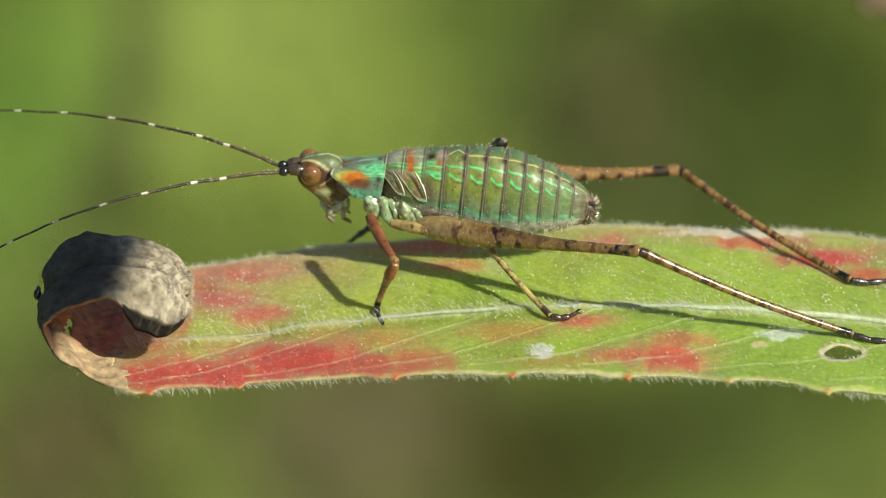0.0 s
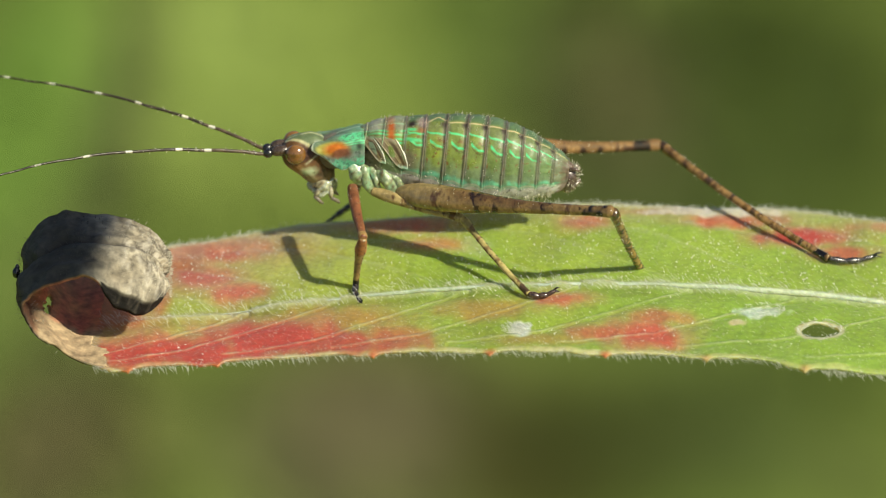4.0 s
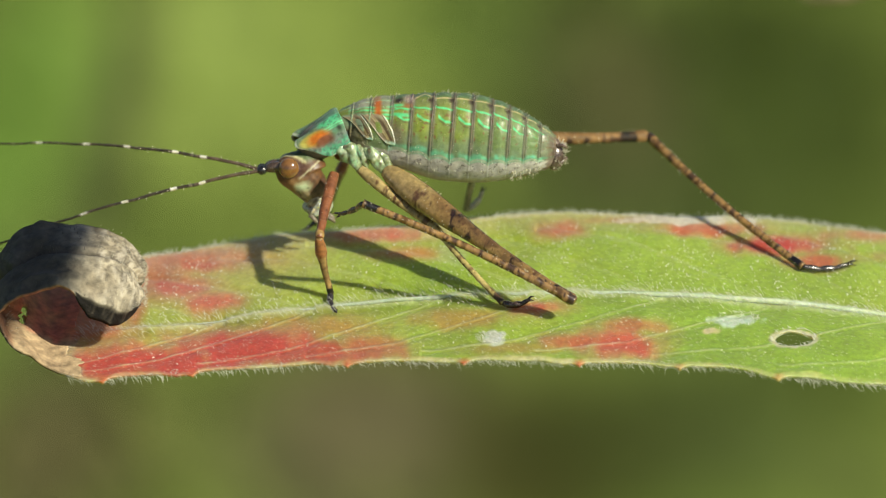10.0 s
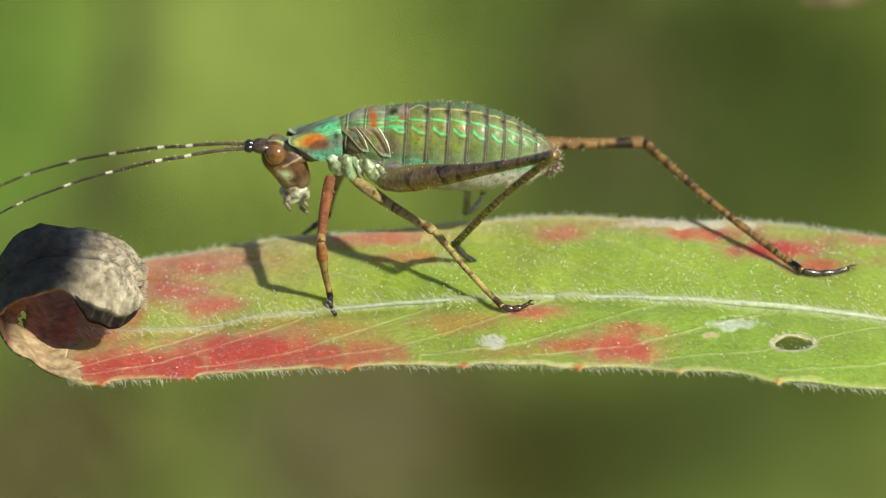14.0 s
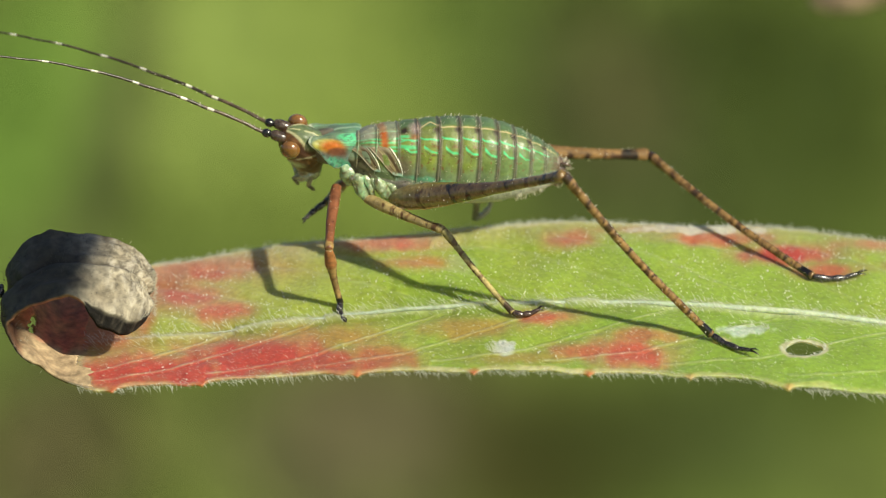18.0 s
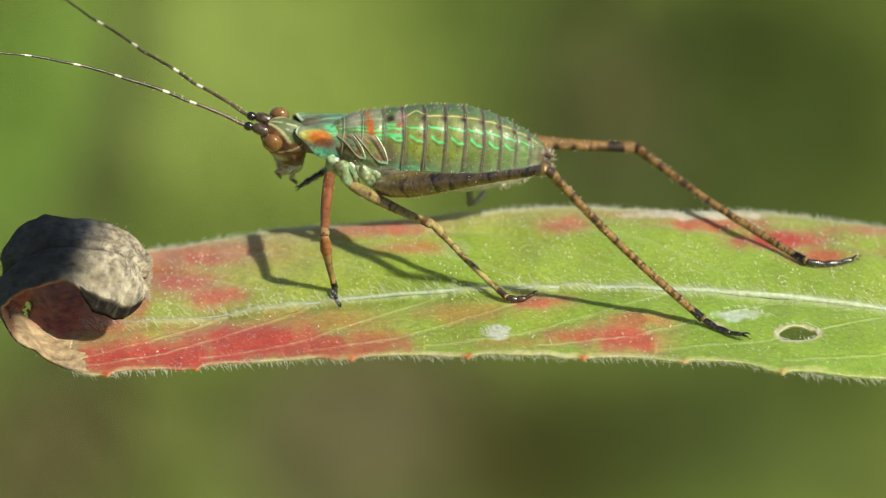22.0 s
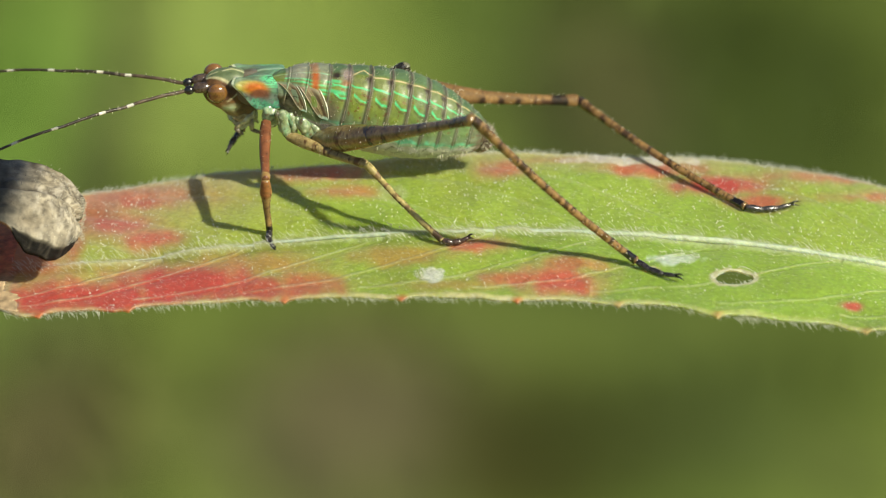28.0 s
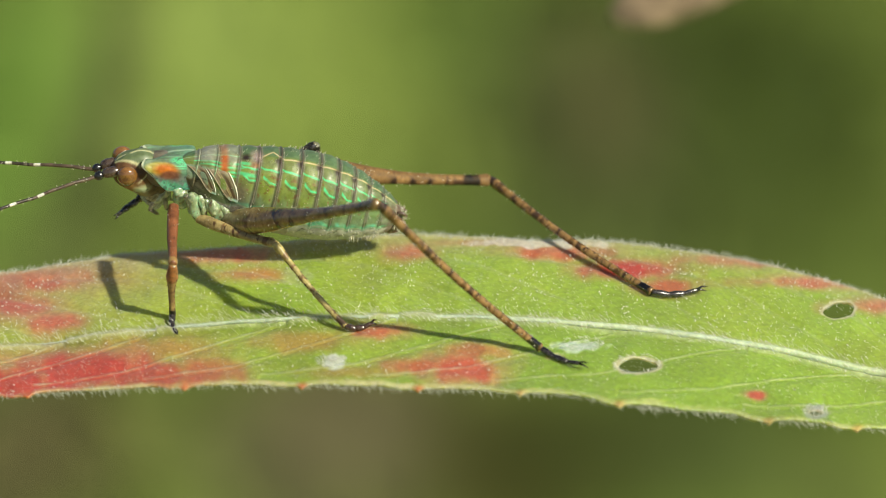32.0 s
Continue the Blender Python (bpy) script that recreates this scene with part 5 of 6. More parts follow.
def limb_mesh(name, length, profile, base, bands=(), n=90, sides=16, bow=0.0, spines=0, speck=0.0, speck_color=(0.06, 0.03, 0.02), seed=1, squash=1.0, hair=0, material=None, ragged=4.0, dorsal=0.0, edge_spots=()):
    s = np.linspace(0, 1, n)
    pr = np.asarray(profile, dtype=float)
    r = np.interp(s, pr[:, 0], pr[:, 1])
    pts = np.stack([s * length, 0 * s, bow * np.sin(s * np.pi)], -1)
    V, F, C = tube(pts, r, sides, base, squash)
    C = C * (1 + 0.22 * wobble(V, 14, seed + 5)[:, None])
    if speck:
        w = np.clip((wobble(V, 5, seed) - (1 - speck)) / 0.25, 0, 1)
        C = C * (1 - w[:, None]) + np.asarray(speck_color) * w[:, None]
    if dorsal:
        rr = np.repeat(r, sides)
        up = -(V[:, 2] - np.repeat(pts[:, 2], sides)) / rr
        w = np.clip((up + 0.5 + 0.6 * wobble(V, 16, seed + 9)) / 0.5, 0, 1) * dorsal * np.clip((V[:, 0] / length - 0.12) / 0.25, 0.1, 1) * np.clip((0.78 - V[:, 0] / length) / 0.2, 0.35, 1)
        C = C * (1 - w[:, None]) + np.array((0.055, 0.025, 0.013)) * w[:, None]
    if dorsal:
        w = np.clip((0.3 - V[:, 0] / length + 0.05 * wobble(V, 20, seed + 4)) / 0.14, 0, 1) * (dorsal > 0.3) * 0.6
        C = C * (1 - w[:, None]) + np.array((0.34, 0.265, 0.12)) * w[:, None]
    C = banded(V, C, length, bands, seed, ragged / length)
    for at, half, q in edge_spots:
        up = (V[:, 2] - np.repeat(pts[:, 2], sides)) / np.repeat(r, sides)
        w = np.clip(1.5 - np.sqrt(((V[:, 0] - at * length) / half) ** 2 + ((up - 0.7) / 0.55) ** 2) + 0.25 * wobble(V, 6, seed + 8), 0, 1)
        C = C * (1 - w[:, None]) + np.asarray(q) * w[:, None]
    V = V + 0.4 * wobble(V, 9, seed + 1)[:, None]
    b = Bag()
    b.add(V, F, C)
    rng = np.random.RandomState(seed + 60)
    if spines:
        t = np.linspace(0.12, 0.98, spines)
        for sy in (-0.6, 0.6):
            roots = [(q * length, sy * np.interp(q, pr[:, 0], pr[:, 1]), -0.7 * np.interp(q, pr[:, 0], pr[:, 1]) + bow * math.sin(q * math.pi)) for q in t]
            hairs(b, roots, [(0.7, sy, -0.8)] * spines, [4.6] * spines, 0.8, 0.0, (0.04, 0.026, 0.02))
            roots = [(q * length, sy * np.interp(q, pr[:, 0], pr[:, 1]), 0.7 * np.interp(q, pr[:, 0], pr[:, 1]) + bow * math.sin(q * math.pi)) for q in t]
            hairs(b, roots, [(0.7, sy, 0.8)] * spines, [3.8] * spines, 0.7, 0.0, (0.05, 0.03, 0.02))
    if hair:
        q = rng.uniform(0.05, 0.97, hair)
        an = rng.uniform(0, 6.28, hair)
        rr = np.interp(q, pr[:, 0], pr[:, 1])
        roots = np.stack([q * length, rr * np.cos(an), rr * np.sin(an) + bow * np.sin(q * np.pi)], -1)
        hairs(b, roots, np.stack([0.5 + 0 * q, np.cos(an), np.sin(an)], -1), rng.uniform(3, 6, hair), 0.5, 0.0, (0.85, 0.8, 0.62))
    return b.mesh(name, material or LIMB)


def foot_mesh(name, length, color=(0.03, 0.025, 0.025)):
    b = Bag()
    L = length
    for a, c, r in ((0.0, 0.36, 5.8), (0.3, 0.62, 5.6), (0.56, 0.86, 3.8)):
        q = np.linspace(0, 1, 9)
        s = a + (c - a) * q
        lift = 0.7 * np.interp(s, [0, 0.3, 0.6, 0.86], [0, -5, -3, 4])
        pts = np.stack([s * L, lift, -lift], -1)
        b.add(*tube(pts, r * (0.65 + 0.45 * np.sin(q * np.pi * 0.85 + 0.25)), 10, color))
    for sy in (-1, 1):
        b.add(*tube([(0.82 * L, 2.2 + sy * 1.5, -2.2), (0.93 * L, 4.5 + sy * 4, -4.5), (1.02 * L, 4 + sy * 5.5, -4)], [2.2, 1.8, 0.5], 7, (0.02, 0.015, 0.015)))
    return b.mesh(name, DARK)


BROWN, BLACK, STRAW = (0.2, 0.115, 0.05), (0.009, 0.007, 0.006), (0.45, 0.37, 0.14)
HIND_F, HIND_T = 446.0, 408.0
MID_F, MID_T = 175.0, 192.0
FORE_F, FORE_T = 148.0, 114.0


def build_legs(thing):
    legs = {}
    shape = [(0, 13), (0.03, 18), (0.1, 23.5), (0.2, 25), (0.32, 22), (0.45, 17), (0.6, 12), (0.75, 10), (0.88, 9.4), (0.955, 10.5), (0.985, 12), (1, 8)]
    dark = (0.028, 0.014, 0.009)
    hind_bands = [(0.2, 0.22, (0.1, 0.05, 0.025)), (0.37, 0.4, dark), (0.46, 0.485, dark), (0.56, 0.57, (0.1, 0.05, 0.025)), (0.69, 0.715, dark), (0.79, 0.8, (0.1, 0.05, 0.025)), (0.885, 0.955, BLACK)]
    hf = limb_mesh("hind_femur", HIND_F, shape, (0.26, 0.165, 0.058), hind_bands, 230, 26, 6, 0, 0.3, (0.08, 0.035, 0.016), 71, 0.8, 90, dorsal=0.65, material=GLOSSY_LIMB, ragged=11.0)
    hf_far = limb_mesh("hind_femur", HIND_F, shape, (0.22, 0.13, 0.05), [(0.875, 0.945, BLACK)], 230, 26, 12, 0, 0.3, (0.1, 0.05, 0.022), 71, 0.8, 60, dorsal=0.2, material=MATTE_LIMB, edge_spots=[(0.56, 7, dark), (0.65, 8, dark), (0.725, 5, dark), (0.8, 3.5, (0.06, 0.03, 0.015)), (0.85, 14, (0.06, 0.03, 0.015))])
    rings = [(0.02 + k * 0.046 + 0.01 * math.sin(k * 5.1), 0.036 + k * 0.046 + 0.01 * math.sin(k * 2.3), (0.05 + 0.035 * (k * 7 % 3), 0.026 + 0.018 * (k * 7 % 3), 0.014)) for k in range(20)]
    ht = limb_mesh("hind_tibia", HIND_T, [(0, 8.5), (0.04, 10), (0.1, 7.8), (0.5, 6.8), (0.93, 6.8), (1, 8)], (0.27, 0.16, 0.058), [(0.0, 0.03, (0.05, 0.03, 0.02))] + rings + [(0.93, 1.0, BLACK)], 220, 14, 7, 32, 0.5, (0.05, 0.026, 0.014), 72, hair=60, material=GLOSSY_LIMB)
    mf = limb_mesh("mid_femur", MID_F, [(0, 9.5), (0.15, 11), (0.5, 9), (0.85, 7.4), (0.95, 8.8), (1, 6.6)], (0.4, 0.31, 0.13), [(0.34, 0.37, BROWN), (0.56, 0.59, BROWN), (0.86, 0.93, (0.14, 0.07, 0.03))], 80, 16, 3, 0, 0.55, (0.09, 0.045, 0.018), 73, 0.9, 30, dorsal=0.12)
    mt = limb_mesh("mid_tibia", MID_T, [(0, 7), (0.06, 8), (0.2, 5.6), (0.8, 5), (1, 6)], STRAW, [(0.12, 0.16, BROWN), (0.26, 0.3, BROWN), (0.4, 0.43, BROWN), (0.54, 0.57, BROWN), (0.88, 1.0, (0.06, 0.035, 0.02))], 80, 12, 3, 12, 0.45, (0.09, 0.05, 0.02), 74)
    ff = limb_mesh("fore_femur", FORE_F, [(0, 9), (0.15, 10.5), (0.5, 9.5), (0.88, 7.5), (0.95, 9), (1, 7)], (0.2, 0.075, 0.032), [(0.62, 0.68, (0.2, 0.07, 0.03)), (0.92, 1.0, (0.34, 0.22, 0.08))], 70, 16, 2, 0, 0.3, (0.14, 0.05, 0.025), 75, 0.92, 26)
    ft = limb_mesh("fore_tibia", FORE_T, [(0, 7), (0.1, 9.5), (0.26, 11), (0.42, 7.5), (0.6, 6), (0.9, 5.6), (1, 6.2)], (0.3, 0.2, 0.075), [(0.0, 0.3, (0.3, 0.13, 0.045)), (0.5, 0.55, BROWN), (0.68, 0.72, BROWN), (0.88, 1.0, BLACK)], 70, 14, 2, 8, 0.4, (0.1, 0.05, 0.02), 76)
    mf_far = limb_mesh("mid_femur", MID_F, [(0, 9.5), (0.15, 11), (0.5, 9), (0.85, 7.4), (0.95, 8.8), (1, 6.6)], (0.26, 0.24, 0.14), [(0.34, 0.37, BROWN), (0.84, 1.0, BLACK)], 80, 16, 3, 0, 0.4, (0.09, 0.045, 0.018), 73, 0.9, 30, material=GLOSSY_LIMB)
    mt_far = limb_mesh("mid_tibia", MID_T, [(0, 7), (0.06, 8), (0.2, 6), (0.8, 6), (1, 6.5)], (0.2, 0.2, 0.14), [(0.0, 0.07, BLACK)], 80, 12, 3, 12, 0.35, (0.09, 0.06, 0.03), 74)
    # the far middle foot's grey-white glint is put into its colour
    foot_h, foot_m, foot_f, foot_far = foot_mesh("hind_foot", 100), foot_mesh("mid_foot", 54, (0.06, 0.035, 0.025)), foot_mesh("fore_foot", 58), foot_mesh("mid_foot", 54, (0.36, 0.36, 0.3))
    for side in ("near", "far"):
        for kind, fm, tm, pm in (("hind", hf if side == "near" else hf_far, ht, foot_h), ("mid", mf if side == "near" else mf_far, mt if side == "near" else mt_far, foot_m if side == "near" else foot_far), ("fore", ff, ft, foot_f)):
            legs[side, kind] = (part(kind + "_femur", fm, thing, {"hind": "long brown hind thigh with black bands", "mid": "straw-yellow banded middle thigh", "fore": "rusty red front thigh"}[kind]),
                                part(kind + "_tibia", tm, thing, {"hind": "long brown ringed and spined hind shin", "mid": "straw-yellow speckled middle shin", "fore": "rust and straw front shin"}[kind]),
                                part(kind + "_foot", pm, thing, "black jointed foot with claws"))
    return legs


PIECE = 115.0


def build_antennae(thing):
    out = {}
    for side in ("near", "far"):
        row = []
        for k, (r0, r1) in enumerate(((3.5, 3.0), (3.0, 2.7), (2.7, 2.3), (2.3, 1.9), (1.9, 1.5), (1.5, 1.0))):
            bands = [(q, q + 0.1, (0.66, 0.65, 0.56)) for q in ((0.82,), (0.3,), (0.1, 0.75), (0.55,), (0.35,), (0.5,))[k]]
            me = limb_mesh("antenna", PIECE + 3, [(0, r0), (1, r1)], (0.09, 0.065, 0.045) if k == 0 else (0.045, 0.036, 0.026), bands, 60, 8, -2.4, 0, 0.35, (0.2, 0.18, 0.14), ragged=0.0, seed=80 + k, hair=14 if k < 2 else 0)
            row.append(part("antenna_base" if k == 0 else "antenna_tip" if k == 5 else "antenna_joint", me, thing, "black thread antenna with white bands"))
        out[side] = row
    return out


body = build_body(katydid)
shield = build_shield(katydid)
head = build_head(katydid)
legs = build_legs(katydid)
antennae = build_antennae(katydid)


# ---- how the katydid moves ----
def track(table, t):
    """Values at t of a table of rows (seconds, values)."""
    a = np.asarray(table, dtype=float)
    return [float(np.interp(t, a[:, 0], a[:, k])) for k in range(1, a.shape[1])]


# seconds, place of the hind body's front, nose-down pitch, roll towards the lens, yaw
BODY = [(0, 762, 322, -8.3, 20, 0), (2, 763, 322, -8, 20, 0), (3.5, 760, 318, -8, 20, 0), (5.5, 783, 261, -7, 9, 0), (6, 792, 249, -7, 8, 0), (9, 789, 250, -7, 8, 0), (12, 784, 253, -7, 9, 0), (13.5, 782, 256, -7, 11, 0), (13.7, 781, 249, -6.6, 12, 1), (14, 778, 262, -6, 13, 2), (15, 774, 277, -5, 16, 4), (15.5, 780, 280, -5, 18, 5), (17.5, 783, 278, -4, 22, 8), (18.5, 772, 280, -4, 22, 8), (20, 761, 279, -4, 23, 9), (22, 761, 283, -5, 23, 9), (24.5, 764, 296, -8, 23, 9)]
BODY += [(26.5, 767, 307, -12.5, 24, 10), (28, 773, 306, -12.5, 24, 10), (30, 776, 304, -12, 24, 10), (32, 782, 304, -12, 24, 10)]
# seconds, place of the shield's orange spot, pitch
SHIELD = [(0, 631, 318, 0), (2, 633, 321, 0), (3.5, 632, 317, 2), (5.5, 640, 265, 33), (6, 650, 270, 37), (7, 651, 270, 36), (9, 647, 269, 32), (11, 647, 266, 28), (13, 643, 262, 22), (14, 638, 266, 14), (15, 639, 268, 8), (15.5, 646, 268, 6), (17.5, 658, 267, 0), (18.5, 648, 267, -1), (20, 637, 273, -1), (22, 639, 276, -2), (24.5, 635, 281, -2), (26.5, 635, 294, -1), (30, 645, 290, -1), (32, 650, 290, -1)]
# seconds, place of the near eye, nose-down pitch, roll
HEAD_A = [(0, 551, 312, 9, 31), (1, 551, 313, 9, 31), (2, 554, 316, 9, 31), (3.5, 553, 310, 9, 30), (5.5, 586, 318, 25, 10), (6, 618, 336, 31, 9), (6.5, 623, 337, 31, 9), (7.5, 614, 335, 28, 9), (8.5, 609, 334, 24, 9), (9, 601, 328, 20, 10), (10, 594, 319, 14, 10), (11, 592, 315, 11, 11), (12, 588, 305, 6, 13), (13, 579, 297, 1, 17), (14, 570, 289, 0, 20), (15, 567, 280, -2, 24), (15.5, 573, 279, -4, 28)]
HEAD_B = [(17.5, 582, 271, -14, 52), (18.5, 576, 270, -14, 54), (19, 571, 280, -7, 58), (20, 568, 291, -3, 60), (21, 557, 287, -8, 58), (22, 557, 284, -13, 52), (23, 561, 285, -12, 54), (24, 554, 280, -5, 54), (24.5, 554, 284, -3, 50), (26.5, 566, 295, 6, 36), (27, 568, 302, 12, 38), (28, 574, 299, 13, 38), (29.5, 584, 302, 16, 40), (30.5, 580, 292, 14, 38), (31.5, 581, 301, 18, 38), (32, 585, 299, 19, 38)]
# seconds, knee, ankle and toe of each leg
NEAR_HIND = [(0, 1130, 445, 1508, 598), (2, 1131, 441, 1500, 600), (2.5, 1115, 432, 1478, 598), (3, 1104, 416, 1458, 592), (3.5, 1095, 406, 1444, 586), (4.5, 1140, 420, 980, 560), (5.5, 1114, 460, 782, 424), (6, 1092, 556, 757, 377), (9, 1098, 551, 727, 379), (12, 1095, 556, 708, 380), (12.5, 1116, 517, 708, 381), (13, 1119, 511, 707, 381), (13.5, 1133, 436, 767, 450), (14, 1066, 291, 889, 448), (14.2, 1068, 284, 929, 481), (14.4, 1068, 277, 962, 500), (14.7, 1090, 276, 1022, 504), (15, 1046, 285, 1113, 535)]
NEAR_HIND += [(15.5, 1058, 292, 1226, 568), (16.5, 1062, 300, 1310, 590), (17.5, 1066, 312, 1326, 604), (20, 1043, 324, 1324, 604), (22, 1042, 328, 1322, 604), (24.5, 1036, 348, 1320, 602), (26.5, 1035, 352, 1316, 600), (29, 1046, 350, 1316, 600), (32, 1054, 348, 1318, 600)]
NEAR_HIND_TOE = [(0, 88, -14), (3.5, 84, -26), (4.5, 60, -60), (5.5, -30, -50), (6, 10, -80), (7, -20, -60), (9, -40, -25), (12, -45, -10), (13, -50, 5), (13.5, -60, 10), (13.8, -20, -50), (14, 60, -45), (14.5, 70, -40), (15, 80, -20), (15.5, 80, -30), (17.5, 78, -36), (32, 78, -34)]
FAR_HIND = [(0, 1181, 293), (3.5, 1184, 294), (5.5, 1198, 268), (6, 1208, 250), (9, 1210, 252), (13.5, 1210, 258), (15.5, 1211, 272), (17.5, 1203, 270), (20, 1188, 282), (24.5, 1184, 292), (26.5, 1191, 301), (32, 1195, 295)]
NEAR_MID = [(0, 866, 412), (3.5, 858, 420), (5.5, 885, 425), (6, 892, 432), (12, 889, 428), (14, 862, 428), (15.5, 860, 424), (19, 857, 419), (24.5, 846, 424), (29, 840, 427), (32, 850, 416)]
FAR_MID = [(0, 884, 252), (3.5, 884, 254), (5.5, 893, 272), (13, 893, 272), (17.5, 880, 274), (24, 886, 264), (26.5, 900, 250), (32, 903, 246)]
NEAR_FORE = [(0, 700, 468), (3.5, 688, 474), (5.5, 664, 459), (6, 646, 453), (13, 650, 454), (15.5, 655, 456), (19, 645, 444), (24.5, 655, 448), (29, 664, 455), (32, 672, 448)]
# hip of the near front leg; knee, ankle and toe of the far one, which is lifted to the mouth later on
FORE_HIP = [(0, 655, 384), (3.5, 656, 382), (5.5, 678, 331), (6, 682, 330), (9, 676, 329), (13, 669, 330), (15.5, 666, 330), (19, 660, 337), (24.5, 658, 345), (29, 661, 352), (32, 667, 351)]
FAR_FORE = [(0, 690, 330, 660, 402), (15.5, 680, 330, 660, 402), (16.5, 690, 300, 650, 370), (17.5, 700, 300, 640, 366), (18.3, 700, 300, 640, 362), (19, 700, 300, 638, 350), (20, 700, 300, 640, 345), (23, 700, 300, 643, 334), (24.5, 700, 290, 640, 334), (26, 715, 240, 640, 300), (26.3, 750, 185, 640, 240), (26.5, 762, 170, 640, 237), (26.6, 709, 160, 600, 237), (26.7, 701, 192, 596, 254), (26.8, 686, 202, 600, 270), (26.9, 686, 213, 600, 285), (27, 673, 216, 590, 300)]
FAR_FORE += [(27.2, 664, 235, 590, 335), (27.4, 664, 245, 595, 345), (28.2, 680, 245, 622, 365), (28.4, 680, 245, 622, 375), (28.5, 715, 215, 610, 290), (28.6, 682, 199, 590, 262), (28.7, 680, 215, 592, 290), (28.9, 690, 240, 604, 335), (30.9, 690, 245, 604, 340), (31.1, 695, 200, 610, 260), (31.2, 686, 181, 600, 240), (31.4, 682, 198, 590, 262), (31.6, 658, 220, 590, 300), (31.8, 660, 240, 590, 330), (32, 670, 245, 600, 340)]
FAR_FORE_TOE = [(0, -20, -14), (15.5, -20, -14), (17.5, -44, -36), (23, -52, -30), (24.5, -50, -30), (26.3, -10, 30), (26.5, -4, 44), (26.6, -6, 44), (26.7, -34, 20), (26.8, -40, 0), (27, -40, -30), (27.2, -46, -30), (27.4, -30, -36), (28.2, -26, -40), (28.4, -26, -44), (28.5, -40, 0), (28.6, -36, 28), (28.8, -40, -10), (29, -52, -16), (30.9, -45, -25), (31.1, -20, 30), (31.2, -10, 46), (31.4, -34, 20), (31.6, -40, -10), (31.8, -44, -24), (32, -40, -30)]
# seconds and the rise of the first, second and third stretch of each antenna
FAR_ANT = [(0, 21, 11, 4), (3.5, 19, 9, 1), (5.5, 33, 33, 35), (6, 36, 40, 50), (7, 36, 40, 42), (8, 30, 32, 34), (9, 18, 13, 8), (10, 12, 5, 0), (11, 12, 6, -2), (12, 8, 3, 0), (13, 6, -4, -15), (14, -2, -8, -20), (15, 0, -5, -12), (15.5, 3, 0, -2), (17.5, 24, 19, 12), (18, 25, 20, 13), (19, 26, 26, 27), (20, 14, 15, 20), (21, 30, 30, 28), (22, 31, 33, 33)]
FAR_ANT += [(23, 31, 33, 29), (24, 19, 15, 10), (24.5, 11, 8, 5), (26.5, 12, 6, 2), (28, 8, 1, -4), (29, 10, 4, 0), (32, 4, -1, -4)]
NEAR_ANT = [(0, -7, -14, -24), (1, -5, -12, -22), (3.5, -4, -12, -22), (5.5, 25, 15, 8), (6, 34, 33, 22), (7, 24, 14, 4), (8, 22, 16, 6), (9, 2, -1, -2), (10, -12, -15, -20), (11, -14, -18, -24), (12, -14, -20, -25), (13, -12, -21, -26), (14, -8, -15, -25), (15, -5, -12, -20), (15.5, -3, -6, -10), (17.5, 23, 17, 7), (18, 23, 17, 7), (19, 20, 9, -2), (20, 18, 9, -3), (21, 23, 15, 4), (22, 23, 17, 6)]
NEAR_ANT += [(23, 26, 20, 13), (24, 15, 12, 9), (24.5, 6, 3, 0), (26.5, -1, -5, -8), (27, -9, -13, -17), (28, -16, -20, -26), (29, -12, -18, -20), (32, -20, -22, -26)]

# how far the near antenna leans towards the lens
ANT_DEEP = [(0, -0.18), (6, -0.25), (8, -0.5), (9, -0.7), (9.6, -0.2), (10, 0.05), (13.5, 0.05), (15, -0.2), (32, -0.25)]


def posture(x, y, d, pitch, roll, yaw=0.0):
    m = Matrix.Translation(sheet(x, y, d)) @ Matrix.Rotation(radians(-pitch), 4, "Y") @ Matrix.Rotation(radians(yaw), 4, "Z") @ Matrix.Rotation(radians(roll), 4, "X")
    return m


def along(start, way, hint=(0, -1, 0.15)):
    """Pose of a limb that starts there and runs that way."""
    x = Vector(way).normalized()
    h = Vector(hint)
    y = (h - x * h.dot(x)).normalized()
    z = x.cross(y)
    m = Matrix((x, y, z)).transposed().to_4x4()
    m.translation = start
    return m


def knee_between(hip, ankle, l1, l2, x, y, toward, front=False):
    """The knee of a limb of lengths l1 and l2, as near as can be to the sheet place (x, y); toward: -1 bends it to the lens."""
    axis = ankle - hip
    dist = min(axis.length, (l1 + l2) * 0.999)
    dist = max(dist, abs(l1 - l2) * 1.001)
    e = axis.normalized()
    a = (l1 * l1 - l2 * l2 + dist * dist) / (2 * dist)
    r = math.sqrt(max(l1 * l1 - a * a, 0))
    p = e.orthogonal().normalized()
    q = e.cross(p)
    best, found = 1e18, None
    for k in range(360):
        w = math.radians(k)
        c = hip + e * a + (p * math.cos(w) + q * math.sin(w)) * r
        if front and c.y > (hip.y + ankle.y) / 2:
            continue
        f = 1 + c.y / REACH
        dx, dy = c.x / f + 784 - x, 441 - (c.z - 119) / f - y
        cost = dx * dx + dy * dy - toward * c.y * 1.5
        if cost < best:
            best, found = cost, c
    return found


def metric(m):
    """From sheet units to metres."""
    n = m.copy()
    n.translation = m.translation * U
    return n


BODY_D = 98.0


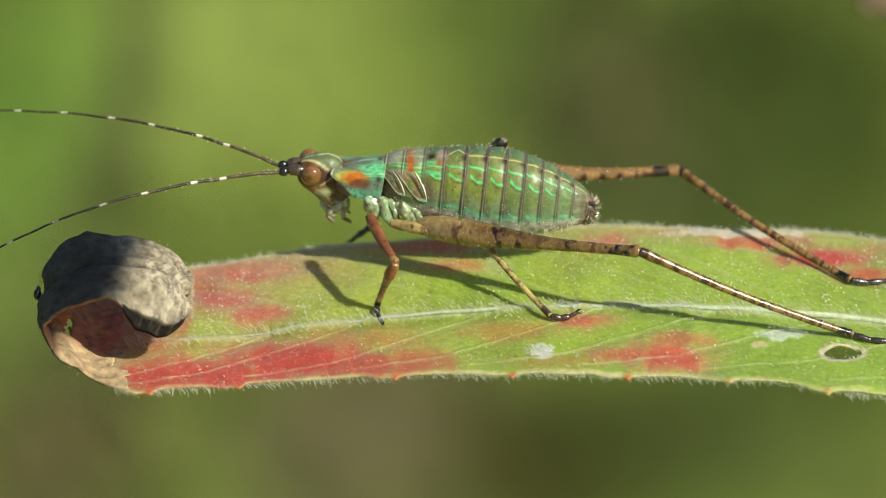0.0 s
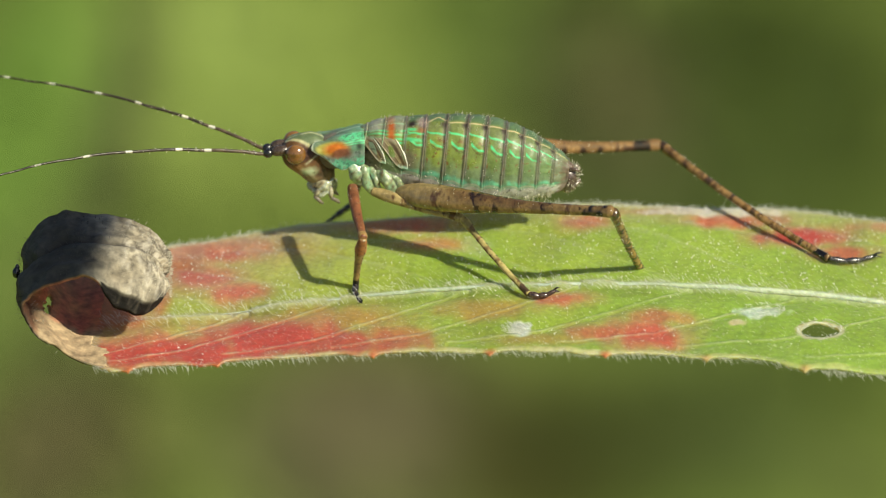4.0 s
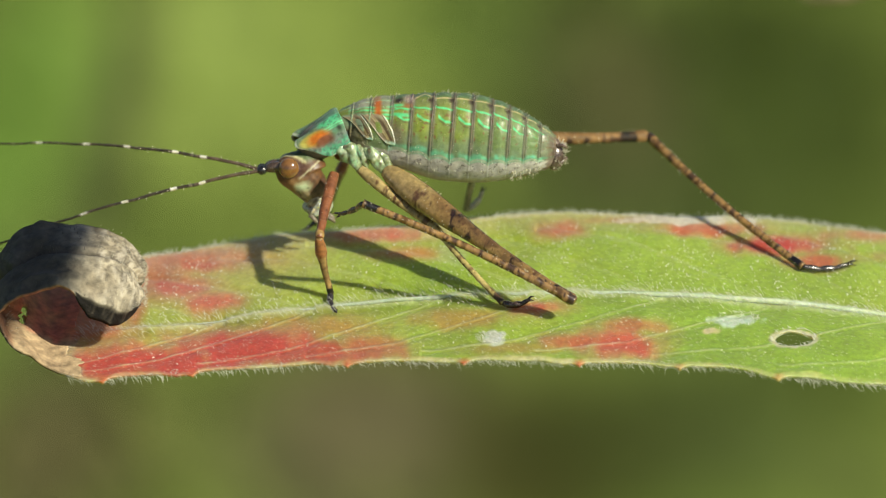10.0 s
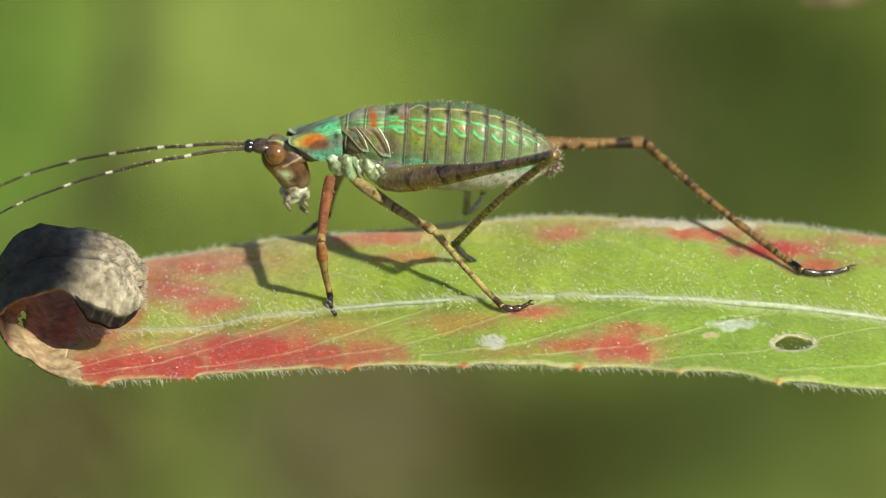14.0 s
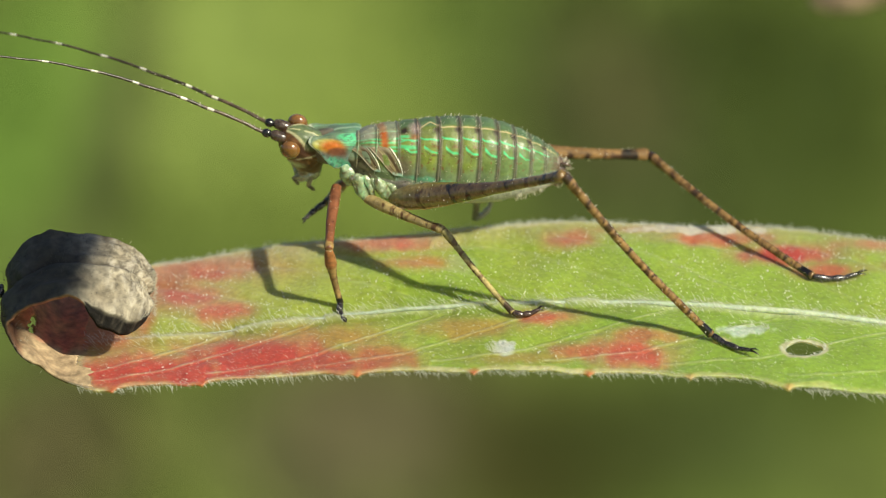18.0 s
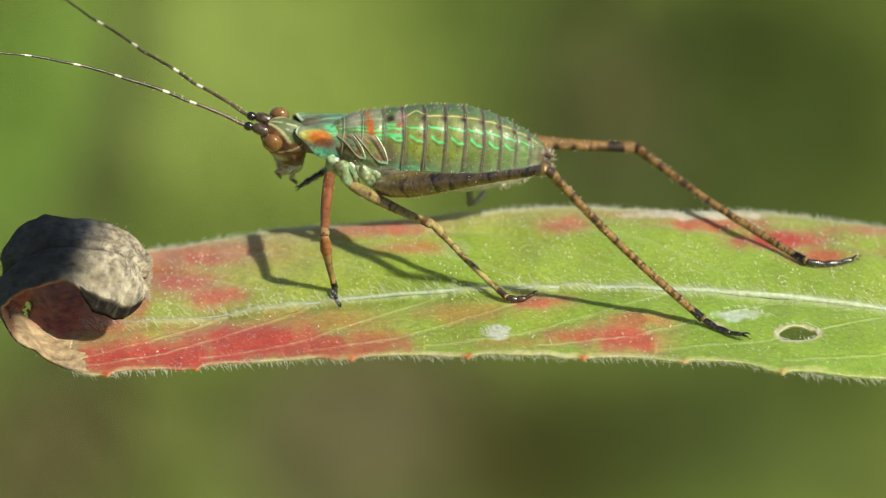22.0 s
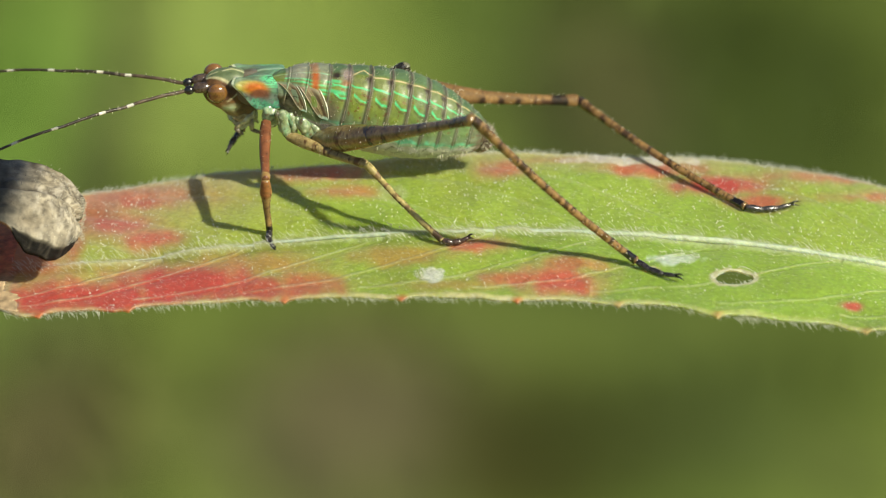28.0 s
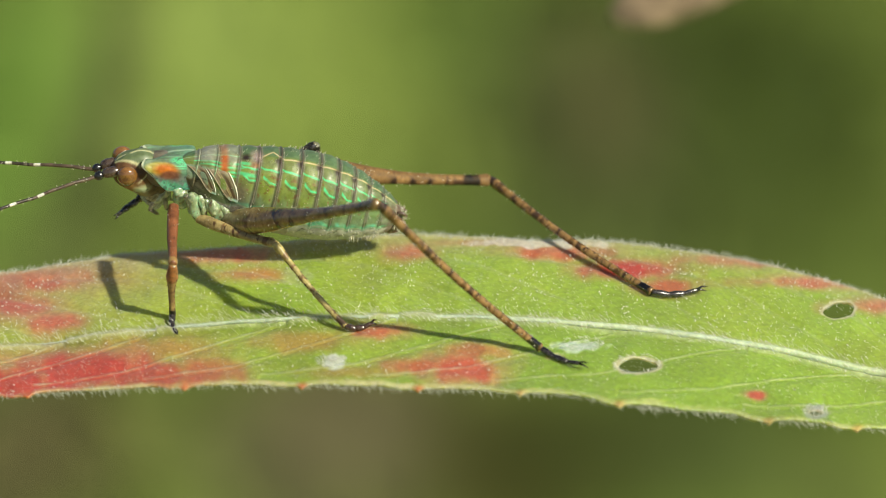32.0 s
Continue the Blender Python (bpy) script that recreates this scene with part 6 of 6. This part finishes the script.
def stance(t):
    """Where every part is at t seconds."""
    out = {}
    x, y, pitch, roll, yaw = track(BODY, t)
    B = posture(x, y, BODY_D, pitch, roll, yaw)
    out[body] = B
    sx, sy, sp = track(SHIELD, t)
    lean = max(roll, 14.0)
    r = radians(lean)
    lift = 5 * math.cos(r) - 43 * math.sin(r)
    out[shield] = posture(sx, sy + lift, BODY_D, sp, lean, yaw * 0.8)
    hx, hy, hp, hr = track(HEAD_A + HEAD_B, t)
    H = posture(784, 560, 0, hp, hr)
    H.translation = sheet(hx, hy, BODY_D - 36) - H.to_3x3() @ Vector((-1, -33, 3))
    out[head] = H
    for side, sy in (("near", -1), ("far", 1)):
        p = H @ Vector((-56, sy * 12, 9))
        a1, a2, a3 = track(NEAR_ANT if side == "near" else FAR_ANT, t)
        for k in range(6):
            w = radians(float(np.interp((k + 0.5) * PIECE, (60, 258, 430, 620), (a1, a2, a3, a3 + (a3 - a2) * 0.9))))
            deep = track(ANT_DEEP, t)[0] if side == "near" else 0.16
            way = Vector((-math.cos(w), deep * (1 + 0.27 * k), math.sin(w))).normalized()
            out[antennae[side][k]] = along(p, way, (0, 1, 0.1))
            p = p + way * PIECE

    def leg(side, kind, hip, ankle, toe, x, y, l1, l2, toward, front=False):
        k = knee_between(hip, ankle, l1, l2, x, y, toward, front)
        f, s, p = legs[side, kind]
        out[f] = along(hip, k - hip)
        out[s] = along(k, ankle - k)
        end = k + (ankle - k).normalized() * l2
        out[p] = along(end, toe, (0, -0.6, 0.6))

    def toe_way(a, dx, dy, on=True):
        p = on_leaf(a[0] + dx, a[1] - dy, 6) if on else sheet(a[0] + dx, a[1] - dy, a[2])
        return p - (on_leaf(a[0], a[1], 6) if on else sheet(*a))

    # hind legs
    kx, ky, ax, ay = track(NEAR_HIND, t)
    ankle = on_leaf(ax, ay, 7)
    dx, dy = track(NEAR_HIND_TOE, t)
    toe = toe_way((ax, ay), dx, dy)
    hip = B @ Vector((-12, -38, -70))
    if 3.6 < t < 14.15:
        # the lifted leg: thigh to its knee, the shin swung free behind it
        flat = sheet(kx, ky, hip.y)
        near = math.sqrt(max(HIND_F ** 2 - (flat - hip).length ** 2, 100.0))
        k = hip + (sheet(kx, ky, hip.y - near) - hip).normalized() * HIND_F
        flat = sheet(ax, ay, k.y)
        gap = math.sqrt(max(HIND_T ** 2 - (flat - k).length ** 2, 100.0))
        way = (sheet(ax, ay, k.y + gap) - k).normalized()
        f, s, p = legs["near", "hind"]
        out[f], out[s] = along(hip, k - hip), along(k, way)
        out[p] = along(k + way * HIND_T, Vector((dx, math.sqrt(max(0.0, 8100.0 - dx * dx - dy * dy)), dy)), (0, -0.6, 0.6))
    else:
        leg("near", "hind", hip, ankle, toe, kx, ky, HIND_F, HIND_T, -1, True)
    kx, ky = track(FAR_HIND, t)
    leg("far", "hind", B @ Vector((36, 48, 4 + 1.6 * (roll - 8))), on_leaf(1505, 502, 7), toe_way((1505, 502), 80, 1), kx, ky, HIND_F, HIND_T, 1)
    # middle legs
    kx, ky = track(NEAR_MID, t)
    leg("near", "mid", B @ Vector((-58, -36, -74)), on_leaf(974, 565, 7), toe_way((974, 565), 62, 2), kx, ky, MID_F, MID_T, -1)
    kx, ky = track(FAR_MID, t)
    leg("far", "mid", B @ Vector((-14, 34, -32)), on_leaf(906, 398, 7), Vector((32, -10, 30)), kx, ky, MID_F, MID_T, 1)
    # front legs
    kx, ky = track(NEAR_FORE, t)
    fx, fy = track(FORE_HIP, t)
    leg("near", "fore", sheet(fx, fy, BODY_D - 40), on_leaf(668, 546, 7), toe_way((668, 546), 6, -20) + Vector((0, 0, -14)), kx, ky, FORE_F, FORE_T, -1)
    kx, ky, ax, ay = track(FAR_FORE, t)
    up = max(0.0, min(1.0, t - 15.5))
    ankle = on_leaf(ax, max(ay, 405), 7).lerp(sheet(ax, ay, 175), up)
    dx, dy = track(FAR_FORE_TOE, t)
    leg("far", "fore", sheet(fx + 46 * up + 8 * (1 - up), fy - 34 - 12 * up, BODY_D + 38), ankle, Vector((dx, -20 * up, dy)), kx, ky, FORE_F, FORE_T, 1)
    return out


def motions():
    times = sorted(set(list(np.arange(0, 32.01, 0.5)) + [13.75, 14.25, 26.25] + [26.3, 26.6, 26.7, 26.8, 26.9, 27.2, 27.4, 28.2, 28.4, 28.6, 28.7, 28.9, 30.9, 31.1, 31.2, 31.4, 31.6, 31.8]))
    rows = {}
    for t in times:
        for ob, m in stance(float(t)).items():
            rows.setdefault(ob, []).append((float(t), metric(m)))
    for ob, r in rows.items():
        walk(ob, r)


motions()
